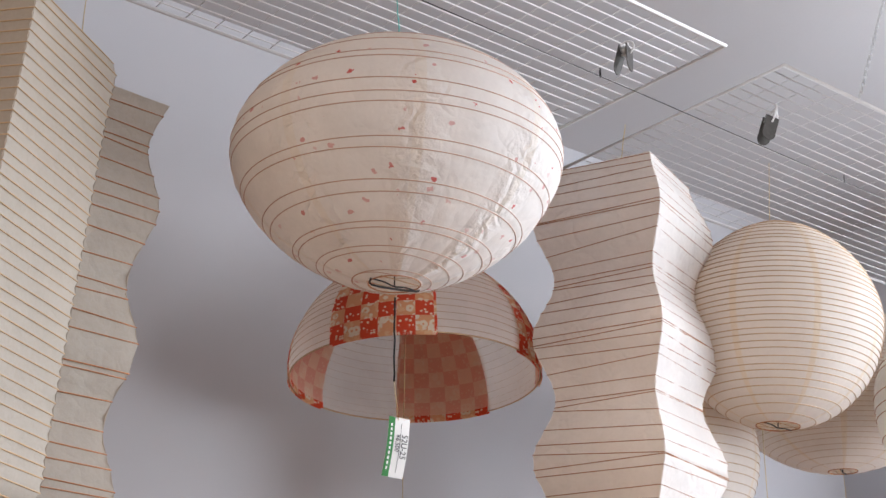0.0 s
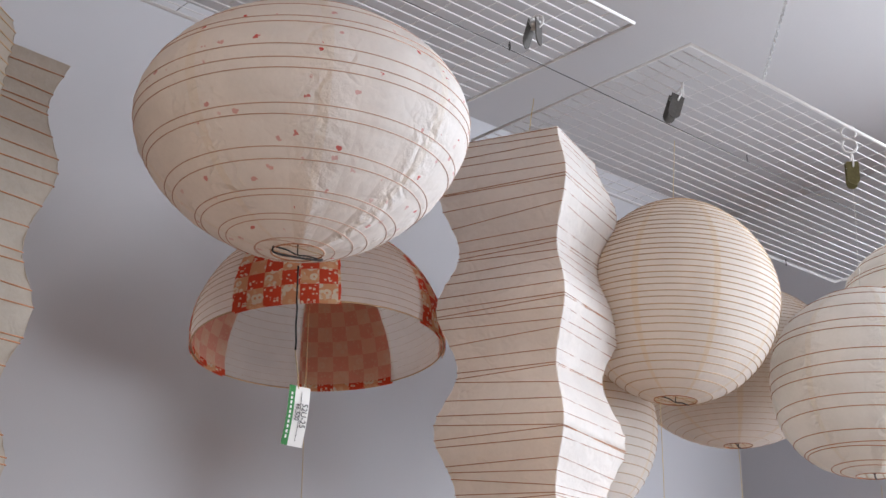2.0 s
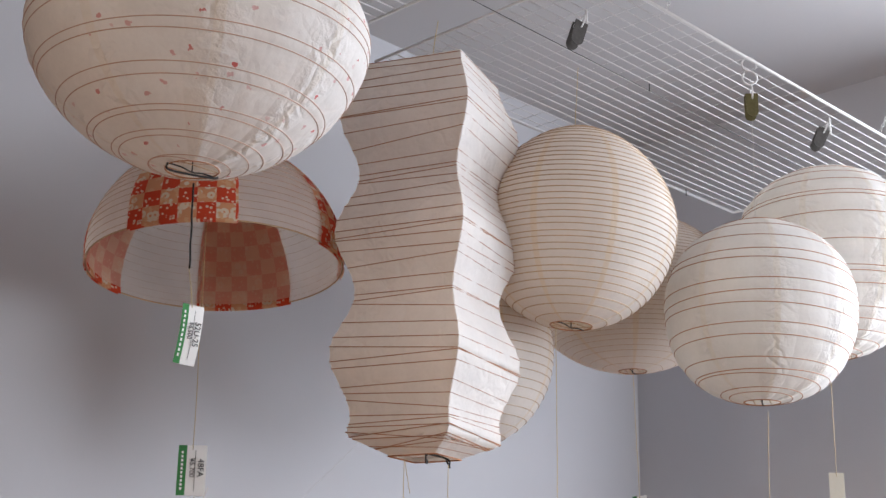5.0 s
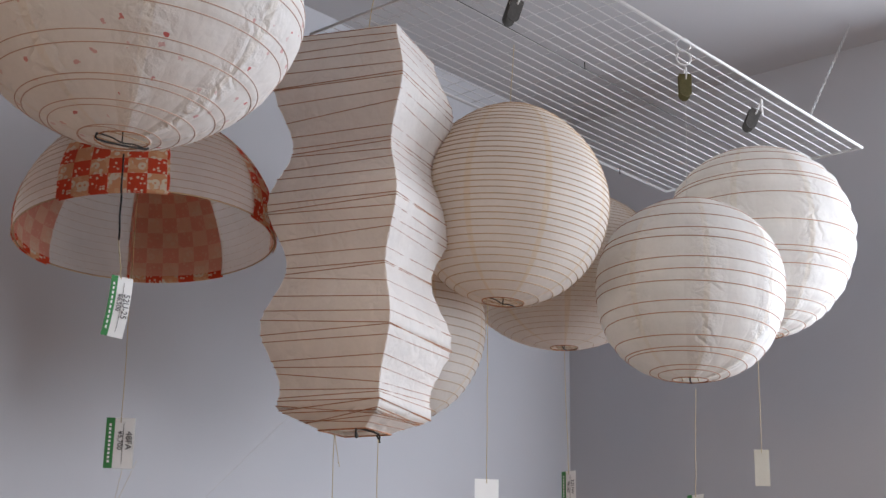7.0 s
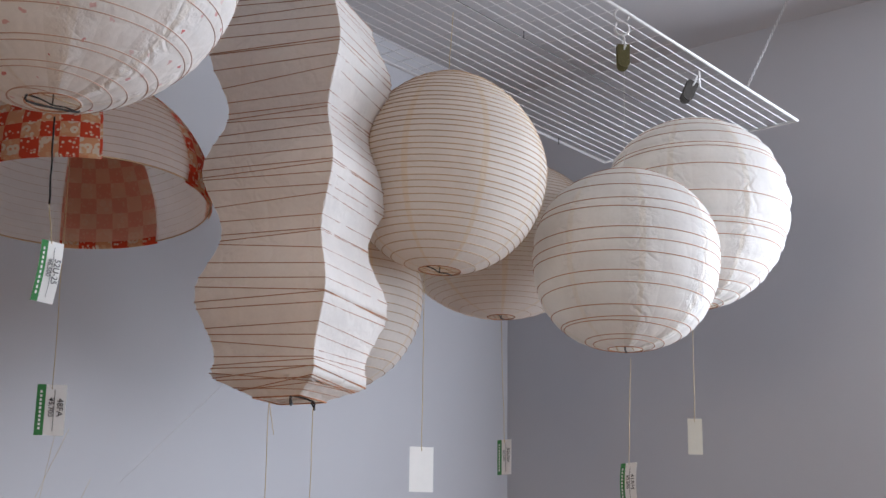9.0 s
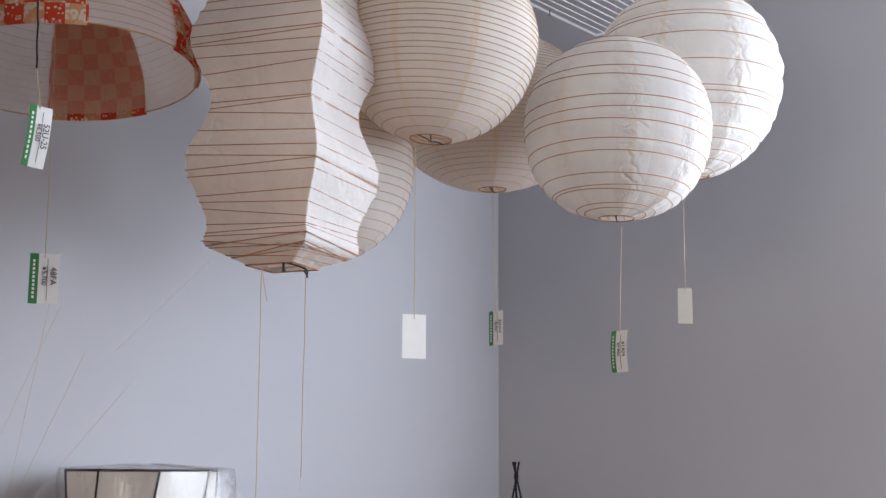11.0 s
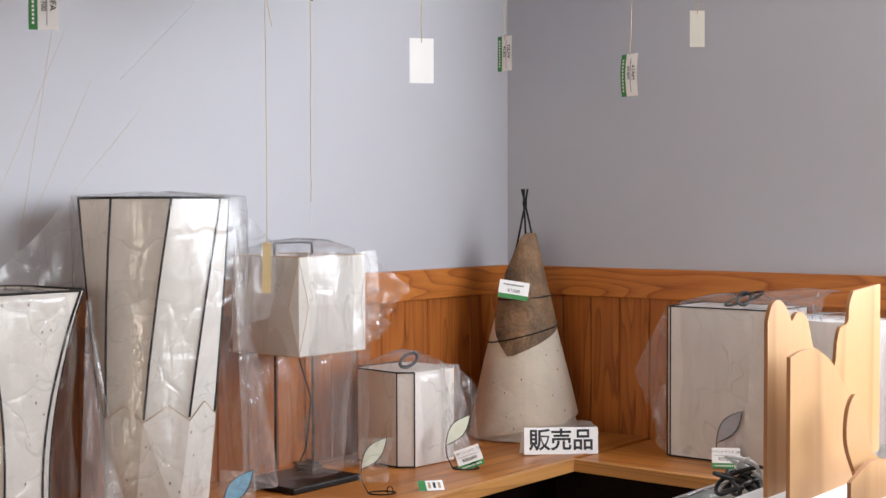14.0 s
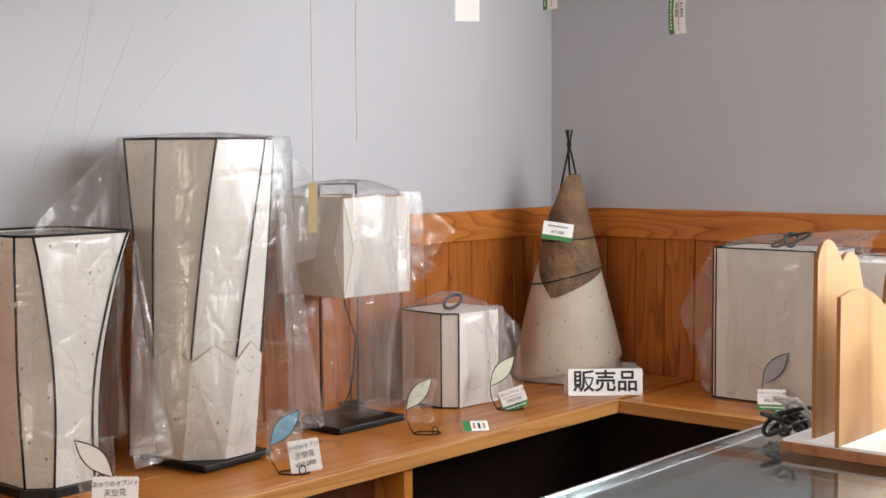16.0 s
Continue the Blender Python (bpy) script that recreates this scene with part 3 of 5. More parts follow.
def ball_profile(r, h, r_top, r_bot, n=14, power=1.0):
    """An ellipsoid of radius r and half height h, cut where it reaches the end rings."""
    a0, a1 = math.acos(min(1, r_bot / r)), math.acos(min(1, r_top / r))
    return [(h * math.sin(a) / 1.0, r * max(math.cos(a), 0) ** power) for a in [-a0 + (a0 + a1) * i / n for i in range(n + 1)]]


def bag_profile(r, hu, hl, au, al, r_top, r_bot, n=18):
    """A rounded bag: radius r at z = 0, upper and lower heights and fullness, cut where it reaches the end rings."""
    out = []
    for h, a, end, sg in ((hl, al, r_bot, -1), (hu, au, r_top, 1)):
        top = (1 - (end / r) ** a) ** (1 / a)
        ts = [math.sin(math.asin(top) * i / n) for i in range(n + 1)]
        half = [(sg * h * t, r * (1 - t ** a) ** (1 / a)) for t in ts]
        out += half[::-1] if sg < 0 else half[1:]
    return out


def hung(c, lean, yaw):
    """A pose at c that leans by so many degrees to the side, seen from the middle of the room, then turns by yaw."""
    return pose(*c) @ Matrix.Rotation(radians(lean), 4, Vector((c[0], c[1], 0)).normalized()) @ pose(0, 0, 0, 0, 0, yaw)


def lantern(ob, prof, ribs, material, rib_mat, tilt=0.0, rib_r=0.0009, dent=0.0, puff=0.0012, seed=1, seg=72, sub=2, bulge=0.0):
    """Paper skin over ring ribs; ribs is a list of heights, each ring leaning a little."""
    rnd = random.Random(seed)
    zs = [prof[0][0]] + sorted(ribs) + [prof[-1][0]]
    lean = [(0, 0)] + [(rnd.uniform(0.3, 1) * tilt, rnd.uniform(-0.5, 0.5) + seed) for _ in ribs] + [(0, 0)]

    def ring(i, th):
        a, ph = lean[i]
        z = zs[i] + a * math.cos(th - ph)
        z = min(max(z, prof[0][0]), prof[-1][0])
        return z, prof_eval(prof, z)

    verts, faces = [], []
    rows = 0
    for i in range(len(zs) - 1):
        for s in range(sub + 1 if i < len(zs) - 2 else sub + 2):
            f = s / (sub + 1)
            for k in range(seg):
                th = 2 * math.pi * k / seg
                z0, r0 = ring(i, th)
                z1, r1 = ring(i + 1, th)
                z, r = z0 + (z1 - z0) * f, r0 + (r1 - r0) * f
                gap = min(abs(z1 - z0) + abs(r1 - r0), 0.05)
                bow = math.sin(math.pi * f)
                r += (prof_eval(prof, z) - r) * (0.75 - dent) * bow
                wob = noise.noise(Vector((math.cos(th) * 5, math.sin(th) * 5, z * 26 + seed * 7)))
                wob2 = noise.noise(Vector((math.cos(th) * 16, math.sin(th) * 16, z * 14 + seed * 3)))
                r += bow * bulge * gap / 0.03
                r += bow * (wob * puff + wob2 * puff * 0.6) * gap / 0.03
                verts.append((r * math.cos(th), r * math.sin(th), z))
            rows += 1
    for j in range(rows - 1):
        for k in range(seg):
            faces.append((j * seg + k, j * seg + (k + 1) % seg, (j + 1) * seg + (k + 1) % seg, (j + 1) * seg + k))
    part("paper_skin", mesh_of("paper_skin", verts, faces, material, True), ob)
    for i in range(1, len(zs) - 1):
        pts = []
        for k in range(seg):
            th = 2 * math.pi * k / seg
            z, r = ring(i, th)
            pts.append(((r + 0.0004) * math.cos(th), (r + 0.0004) * math.sin(th), z))
        part("rib", tube_mesh("rib", pts, rib_r, rib_mat, 5, True), ob)


def end_rings(ob, prof):
    """Bent-wire ring, cross wire and stretcher in the lower and upper mouths."""
    for z, r in (prof[0], prof[-1]):
        pts = [((r + 0.0006) * math.cos(a), (r + 0.0006) * math.sin(a), z) for a in [2 * math.pi * k / 28 for k in range(28)]]
        part("mouth_ring", tube_mesh("mouth_ring", pts, 0.0013, M_RIB, 5, True), ob)
    z0, z1, r0 = prof[0][0], prof[-1][0], prof[0][1]
    part("stretcher", tube_mesh("stretcher", [(0.0, 0.0, z0 - 0.004), (0.0, 0.0, z1 + 0.004)], 0.0011, M_WIRE, 5), ob, "black wire stretcher")
    for s in (-0.45, 0.45):
        part("cross_wire", tube_mesh("cross_wire", [(-r0, s * r0, z0), (r0, s * r0, z0)], 0.0008, M_RIB_PALE, 5), ob)
    part("cross_wire", tube_mesh("cross_wire", smooth_path([(-r0 * 1.02, 0, z0 - 0.001), (-r0 * 0.5, 0, z0 - 0.001), (0, 0, z0 - 0.004), (r0 * 0.5, 0, z0 - 0.001), (r0 * 1.02, 0, z0 - 0.001)], 4), 0.0013, M_WIRE, 5), ob)


def even(a, b, n, jitter=0.0, seed=3):
    rnd = random.Random(seed)
    return [a + (b - a) * (i + 0.5) / n + rnd.uniform(-jitter, jitter) for i in range(n)]


def thread(name, a, b, r=0.0007, material=None, label="thin straw-coloured thread hanging from the lantern", sag=0.0, seed=0):
    """A thread from a down to b, a little wavy."""
    a, b = Vector(a), Vector(b)
    rnd = random.Random(seed)
    pts = [a.lerp(b, i / 10) + Vector((rnd.uniform(-1, 1), rnd.uniform(-1, 1), 0)) * (0.0008 if 0 < i < 10 else 0) for i in range(11)]
    ob = part(name, tube_mesh(name, pts, r, material or M_STRING, 5))
    return tagged(ob, label, "thread", "hanging threads")


# flecked squat lantern
FL = (1.060, 1.571, 2.310)
fl = thing("paper_lantern", hung(FL, -0.5, 2.4), "squat white paper lantern flecked with red petals", "lantern", "hanging lanterns")
fl_prof = bag_profile(0.2585, 0.1786, 0.2115, 1.82, 1.77, 0.04, 0.039)
fl_ribs = [-0.2073, -0.2024, -0.1902, -0.1832, -0.1682, -0.1608, -0.1328, -0.1222, -0.0841, -0.0708, -0.027, -0.012, 0.0061, 0.0489, 0.063, 0.098, 0.130, 0.155]
lantern(fl, fl_prof, fl_ribs, M_PAPER_PETAL, M_RIB_ROSE, tilt=0.006, dent=0.1, puff=0.0018, bulge=0.0012, seed=2, seg=96, sub=3, rib_r=0.0008)
end_rings(fl, fl_prof)
part("hook_wire", tube_mesh("hook_wire", smooth_path([(-0.044, 0, -0.208), (-0.042, 0.002, -0.217), (0.0, 0, -0.215), (0.043, 0, -0.209), (0.047, 0, -0.204)], 3), 0.0017, M_WIRE, 6), fl, "bent black wire under the mouth")

# fine-ribbed lantern
S1 = (1.967, 1.572, 2.232)
s1 = thing("paper_lantern", hung(S1, 3.4, 1.6), "egg-shaped cream paper lantern with close fine ribs", "lantern", "hanging lanterns")
p1 = bag_profile(0.1965, 0.201, 0.207, 1.75, 2.1, 0.05, 0.040)
lantern(s1, p1, even(-0.202, 0.194, 34, 0.0012, 5), M_PAPER_FINE, M_RIB_PALE, tilt=0.0015, dent=0.35, puff=0.0006, seed=4, seg=80, sub=1, rib_r=0.001)
end_rings(s1, p1)

# lantern half hidden behind the wavy column
S0 = (2.003, 1.925, 2.03)
s0 = thing("paper_lantern", pose(*S0, 0, 0, 10), "round cream paper lantern with close ribs behind a column lantern", "lantern", "hanging lanterns")
p0 = ball_profile(0.203, 0.205, 0.05, 0.045, 14, 0.95)
lantern(s0, p0, even(-0.19, 0.19, 22, 0.001, 6), M_PAPER_FINE, M_RIB_PALE, tilt=0.001, dent=0.35, puff=0.0008, seed=5, seg=64, sub=1)
end_rings(s0, p0)

# pale lantern towards the corner
S2 = (2.490, 1.827, 2.231)
s2 = thing("paper_lantern", pose(*S2, 0, 0, 25), "round pale cream paper lantern hung towards the corner", "lantern", "hanging lanterns")
p2 = bag_profile(0.245, 0.197, 0.180, 2.0, 1.93, 0.05, 0.032)
lantern(s2, p2, even(-0.176, 0.185, 40, 0.0008, 7), M_PAPER_FINE, M_RIB_PALE, tilt=0.0, dent=0.3, puff=0.0005, seed=6, seg=64, sub=1, rib_r=0.0005)
end_rings(s2, p2)

# two crinkled white lanterns with few ribs
S3 = (2.373, 1.414, 2.120)
s3 = thing("paper_lantern", hung(S3, 1.4, 27.3), "round white paper lantern with slanting widely spaced ribs", "lantern", "hanging lanterns")
p3 = bag_profile(0.195, 0.182, 0.204, 1.96, 2.3, 0.05, 0.036)
lantern(s3, p3, [-0.1981, -0.1925, -0.1718, -0.1618, -0.143, -0.1084, -0.0846, -0.0449, -0.0215, 0.0035, 0.0482, 0.0664, 0.1049, 0.1337, 0.16], M_PAPER_CRISP, M_RIB, tilt=0.010, dent=0.15, puff=0.0018, bulge=0.0012, seed=3, seg=80, sub=3)
end_rings(s3, p3)
EL = (2.650, 1.398, 2.277)
se = thing("paper_lantern", hung(EL, -1.2, 1.1), "round white paper lantern with few ribs, clipped to the grid", "lantern", "hanging lanterns")
pe = bag_profile(0.2105, 0.2106, 0.2275, 2.03, 1.96, 0.05, 0.04)
lantern(se, pe, [-0.217, -0.2044, -0.1888, -0.1674, -0.1492, -0.1045, -0.0812, -0.0688, -0.0133, 0.0459, 0.0901, 0.1009, 0.1362, 0.1602, 0.185], M_PAPER_CRISP, M_RIB, tilt=0.006, dent=0.12, puff=0.0020, bulge=0.0035, seed=9, seg=80, sub=3)
end_rings(se, pe)


# ---- domed shade with checked panels ----
SH = (1.434, 2.018, 2.114)
shade = thing("dome_shade", pose(*SH) @ Matrix.Rotation(radians(-1.8), 4, Vector((0.58, 0.815, 0))) @ Matrix.Rotation(radians(-5.2), 4, Vector((0.815, -0.58, 0))), "domed cream paper shade with red checked panels", "lampshade", "hanging lanterns")
sh_prof = [(0.0, 0.240), (0.03, 0.241), (0.07, 0.234), (0.11, 0.218), (0.15, 0.192), (0.185, 0.158), (0.215, 0.115), (0.235, 0.07), (0.242, 0.045)]
lantern(shade, sh_prof, even(0.004, 0.235, 16, 0.0), M_PAPER_SHADE, M_RIB_PALE, dent=0.3, puff=0.0004, seed=12, seg=96, sub=1, rib_r=0.0005)


def sector(name, off, a0, a1, z0, z1, material):
    """A strip of the dome between two angles, off metres outside it, with UV in metres."""
    verts, uvs, faces = [], [], []
    na, nz = 18, 26
    run = 0.0
    last = None
    for j in range(nz + 1):
        z = z0 + (z1 - z0) * j / nz
        r = prof_eval(sh_prof, z) + off
        if last is not None:
            run += math.hypot(z - last[0], r - last[1])
        last = (z, r)
        for i in range(na + 1):
            th = a0 + (a1 - a0) * i / na
            edge = 0.006 * noise.noise(Vector((j * 0.9, off * 1000, a0))) if i in (0, na) else 0
            verts.append((r * math.cos(th + edge), r * math.sin(th + edge), z))
            uvs.append(((th - a0) * 0.225 + 0.002, run))
    for j in range(nz):
        for i in range(na):
            q = j * (na + 1) + i
            faces.append((q, q + 1, q + na + 2, q + na + 1))
    return mesh_of(name, verts, faces, material, True, uvs)


for k in range(4):
    c = radians(-141.4 + 90 * k)
    h = radians(24)
    part("checked_panel", sector("checked_panel", 0.0025, c - h, c + h, 0.0, 0.236, M_RED), shade, "red and cream checked paper panel")
    # added inner sheet, its colour imitates light coming through the panel
    part("checked_lining", sector("checked_lining", -0.0025, c - h, c + h, 0.006, 0.236, M_RED_THROUGH), shade, "added salmon sheet coloured like the panel's light through the paper")
    part("rim_trim", sector("rim_trim", 0.0035, c - h, c + h, -0.004, 0.006, M_RED), shade)
    part("rim_trim", sector("rim_trim", -0.0035, c - h, c + h, -0.004, 0.009, M_RED), shade)
rim = [(0.2405 * math.cos(a), 0.2405 * math.sin(a), 0) for a in [2 * math.pi * i / 64 for i in range(64)]]
part("rim_ring", tube_mesh("rim_ring", rim, 0.0016, M_RIB_PALE, 5, True), shade)


# ---- square column lanterns ----
def column(ob, rows, ribs, material, rib_mat, rib_r=0.001, seg=10, puff=0.003, seed=1, skew=0.006, twist=0.0, seat=(0.0008, 0.0008, 0.0008, 0.0008)):
    """rows: (z, half width) down the column; ribs: heights, each slanting differently on each side; twist: radians from foot to top;
    seat: how far the ribs stand proud of the paper on each side."""
    rnd = random.Random(seed)
    drop = dict(q if isinstance(q, tuple) else (q, None) for q in ribs)
    zs = sorted(set([rows[0][0]] + list(drop) + [rows[-1][0]]))
    corners = [(-1, -1), (1, -1), (1, 1), (-1, 1)]
    sk = [[0 if j in (0, len(zs) - 1) else rnd.uniform(-skew, skew) for _ in range(4)] for j in range(len(zs))]
    for j, z in enumerate(zs):
        if drop.get(z) is not None:      # a known slant across the west side
            sk[j] = [0.0, sk[j][1] * 0.6, sk[j][2] * 0.6, drop[z]]

    def cpt(j, k):
        z = min(max(zs[j] + sk[j][k], rows[0][0]), rows[-1][0])
        w = prof_eval(rows, z)
        a = twist * (z - rows[0][0]) / (rows[-1][0] - rows[0][0])
        x, y = corners[k][0] * w, corners[k][1] * w
        return Vector((x * math.cos(a) - y * math.sin(a), x * math.sin(a) + y * math.cos(a), z))

    for k in range(4):
        verts, faces = [], []
        nx = seg * 2
        nrow = 0
        nrm = Vector(((corners[k][0] + corners[(k + 1) % 4][0]) / 2, (corners[k][1] + corners[(k + 1) % 4][1]) / 2, 0)).normalized()
        for j in range(len(zs) - 1):
            for s in range(2 if j < len(zs) - 2 else 3):
                f = s / 2
                for i in range(nx + 1):
                    u = i / nx
                    a = cpt(j, k).lerp(cpt(j, (k + 1) % 4), u)
                    b = cpt(j + 1, k).lerp(cpt(j + 1, (k + 1) % 4), u)
                    p = a.lerp(b, f)
                    w0, w1 = prof_eval(rows, p.z), prof_eval(rows, a.z) * (1 - f) + prof_eval(rows, b.z) * f
                    e = math.sin(math.pi * u) ** 0.5 if 0 < u < 1 else 0
                    wob = noise.noise(Vector((u * 7 + k * 9, p.z * 30, seed))) * puff * (0.3 + math.sin(math.pi * f)) * e
                    p = p + nrm * (wob - 0.0016 * math.sin(math.pi * f) + (w0 - w1) * 0.5 * math.sin(math.pi * f))
                    verts.append(p)
                nrow += 1
        for j in range(nrow - 1):
            for i in range(nx):
                q = j * (nx + 1) + i
                faces.append((q, q + 1, q + nx + 2, q + nx + 1))
        part("paper_side", mesh_of("paper_side", verts, faces, material, True), ob)
    for j in range(1, len(zs) - 1):
        pts = []
        for k in range(4):
            a, b = cpt(j, k), cpt(j, (k + 1) % 4)
            nrm = Vector(((corners[k][0] + corners[(k + 1) % 4][0]) / 2, (corners[k][1] + corners[(k + 1) % 4][1]) / 2, 0)).normalized()
            for i in range(6):
                u = i / 6
                p = a.lerp(b, u)
                pts.append(p + nrm * (seat[k] + noise.noise(Vector((u * 7 + k * 9, p.z * 30, seed))) * puff * 0.3 * (math.sin(math.pi * u) ** 0.5 if u else 0)))
        part("rib", tube_mesh("rib", pts, rib_r, rib_mat, 5, True), ob)


def wavy_rows(z0, z1, w, amp, period, phase, bottom=None):
    n = int((z1 - z0) / 0.02)
    rows = [(z0 + (z1 - z0) * i / n, w + amp * math.cos(2 * math.pi * (z0 + (z1 - z0) * i / n - phase) / period)) for i in range(n + 1)]
    return (bottom or []) + rows


def rib_heights(z0, z1, n, seed):
    rnd = random.Random(seed)
    out, z = [], z0
    step = (z1 - z0) / n
    while z < z1 - 0.008:
        z += step * rnd.choice((0.35, 0.8, 1.0, 1.1, 1.4, 1.6))
        if z < z1 - 0.006:
            out.append(z)
    return out


W_TOP, W_BOT = 2.474, 1.784
wcol = thing("column_lantern", pose(1.655, 1.667, 0, 0, 0, 15.7), "tall wavy square paper lantern with slanting bamboo ribs", "lantern", "column lanterns")
w_rows = wavy_rows(W_BOT, W_TOP, 0.1125, 0.015, 0.222, 2.145, [(W_BOT - 0.034, 0.046), (W_BOT - 0.022, 0.068), (W_BOT - 0.010, 0.092)])
# heights of the ribs on the front edge, and by how much each climbs towards the west corner
w_ribs = [(1.802, -0.002), (1.806, 0.009), (1.818, 0.024), (1.842, 0.011), (1.863, -0.0), (1.893, 0.002), (1.91, -0.003), (1.912, 0.022), (1.933, 0.018), (1.96, 0.019), (1.991, 0.023), (2.025, -0.005), (2.029, 0.002), (2.053, 0.002), (2.087, -0.008), (2.1, 0.007), (2.12, 0.006), (2.137, -0.007), (2.142, 0.001), (2.165, 0.0), (2.189, 0.004), (2.217, -0.006), (2.233, 0.006), (2.25, -0.006), (2.257, -0.002), (2.279, -0.003), (2.318, -0.017), (2.337, -0.005), (2.36, 0.0), (2.366, -0.004), (2.385, 0.007), (2.414, 0.006), (2.44, -0.002), (2.455, 0.009)]
w_ribs += [W_BOT - 0.029, W_BOT - 0.023, W_BOT - 0.017, W_BOT - 0.011, W_BOT - 0.006, W_BOT + 0.001, W_BOT + 0.003, W_TOP - 0.003]
# seat sinks the south-side ribs to imitate bright light washing them out
column(wcol, w_rows, w_ribs, M_PAPER, M_RIB, seed=5, skew=0.010, rib_r=0.0008, twist=0.10, seat=(-0.0005, 0.0004, 0.0004, 0.0004))
wz = W_BOT - 0.035
part("mouth_wire", tube_mesh("mouth_wire", [(-0.047, -0.047, wz), (0.047, -0.047, wz), (0.047, 0.047, wz), (-0.047, 0.047, wz)], 0.0014, M_RIB, 5, True), wcol)
part("hanger_wire", tube_mesh("hanger_wire", smooth_path([(-0.05, -0.03, wz), (-0.05, -0.03, wz - 0.014), (-0.044, -0.03, wz - 0.014), (-0.044, -0.03, wz), (0.03, -0.03, wz), (0.034, -0.03, wz - 0.012), (0.04, -0.028, wz - 0.012), (0.042, -0.02, wz)], 3), 0.0018, M_WIRE, 6), wcol, "bent black wire in the mouth")

lcol = thing("column_lantern", pose(0.430, 1.641, 1.70) @ Matrix.Rotation(radians(3.2), 4, Vector((0.29, 0.95, 0))) @ pose(0, 0, 0, 0, 0, 36), "tall straight square paper lantern with close ribs", "lantern", "column lanterns")
l_rows = [(0.0, 0.05), (0.02, 0.088), (0.035, 0.1)] + [(0.035 + 0.6 * i / 10, 0.1) for i in range(1, 11)] + [(0.655, 0.085)]
column(lcol, l_rows, even(0.0, 0.65, 40, 0.001), M_PAPER_DIM, M_RIB_PALE, seed=8, skew=0.0015, puff=0.0015)
lwav = thing("column_lantern", pose(0.605, 1.752, 2.32) @ Matrix.Rotation(radians(3.0), 4, Vector((0.38, 0.92, 0))) @ pose(0, 0, -2.32), "wavy square paper lantern hung behind a straight one", "lantern", "column lanterns")
lw_rows = wavy_rows(1.70, 2.325, 0.098, 0.011, 0.205, 2.157, [(1.655, 0.05), (1.68, 0.075)])
column(lwav, lw_rows, rib_heights(1.66, 2.325, 30, 33), M_PAPER_DIM, M_RIB, seed=15, skew=0.006)
part("cross_wire", tube_mesh("cross_wire", [(-0.098, -0.098, 2.322), (0.0, 0.0, 2.324), (0.098, 0.098, 2.322)], 0.0012, M_WIRE, 5), lwav)


# ---- wire grids under the ceiling ----
def grid_panel(x0, x1, y0, y1, z, step_y, step_x, label, thin):
    g = thing("wire_grid", pose(0, 0, 0), label, "wire grid", "ceiling grids")
    part("border_wire", tube_mesh("border_wire", [(x0, y0, z), (x1, y0, z), (x1, y1, z), (x0, y1, z)], 0.0036, M_WHITE_WIRE, 8, True), g)
    n = round((y1 - y0) / step_y)
    for i in range(1, n):
        y = y0 + (y1 - y0) * i / n
        part("long_wire", tube_mesh("long_wire", [(x0, y, z + 0.001), ((x0 + x1) / 2, y, z - 0.002), (x1, y, z + 0.001)], 0.0013, M_WHITE_WIRE, 5), g)
    n = round((x1 - x0) / step_x)
    for i in range(1, n):
        x = x0 + (x1 - x0) * i / n
        part("cross_wire", tube_mesh("cross_wire", [(x, y0, z + 0.0030), (x, y1, z + 0.0030)], thin, M_WHITE_WIRE, 5), g)
    return g


grid_panel(0.20, 1.518, 1.285, 1.782, GRID, 0.0263, 0.0535, "white coated wire grid panel hung level under the ceiling", 0.0010)
grid_panel(1.645, 2.942, 1.266, 1.818, GRID, 0.0263, 0.0535, "white coated wire grid panel on chains, lanterns clipped to it", 0.0006)
tagged(part("black_cord", tube_mesh("black_cord", [(0.1, 1.476, GRID - 0.005), (1.5, 1.486, GRID - 0.006), (2.2, 1.494, GRID - 0.007), (2.95, 1.50, GRID - 0.004)], 0.0008, M_WIRE, 5)), "thin black cord stretched along beneath the wire grids", "cord")

for x, y in ((1.414, 1.475), (2.104, 1.484), (2.707, 1.807)):
    loop = [(0.0055 * math.cos(a), 0, 0.008 * math.sin(a)) for a in [math.pi * (-1.1 + 1.7 * i / 12) for i in range(13)]]
    tagged(part("cord_hook", tube_mesh("cord_hook", loop, 0.0011, M_WIRE, 5), None, "", pose(x, y, GRID - 0.007, 0, 0, 35)), "small dark wire hook on the grid", "hook", "cord hooks")


def chain(a, b, n):
    """Chain of oval links from a to b."""
    a, b = Vector(a), Vector(b)
    ob = thing("hanging_chain", pose(*a), "thin bright steel chain from grid to ceiling", "chain", "grid chains")
    d = b - a
    rot = d.to_track_quat("Z", "Y").to_matrix().to_4x4()
    ln = d.length / n
    pts = [(0.0032 * math.cos(t), 0, ln * 0.62 * math.sin(t)) for t in [2 * math.pi * i / 14 for i in range(14)]]
    me = tube_mesh("link", pts, 0.0008, M_STEEL, 5, True)
    for i in range(n):
        part("link", me, ob, "", rot @ pose(0, 0, (i + 0.5) * ln, 0, 0, 90 * (i % 2)))
    return ob


chain((1.86, 1.272, GRID), (2.30, 1.47, CEIL), 30)
chain((2.669, 1.264, GRID), (3.259, 1.412, CEIL), 34)


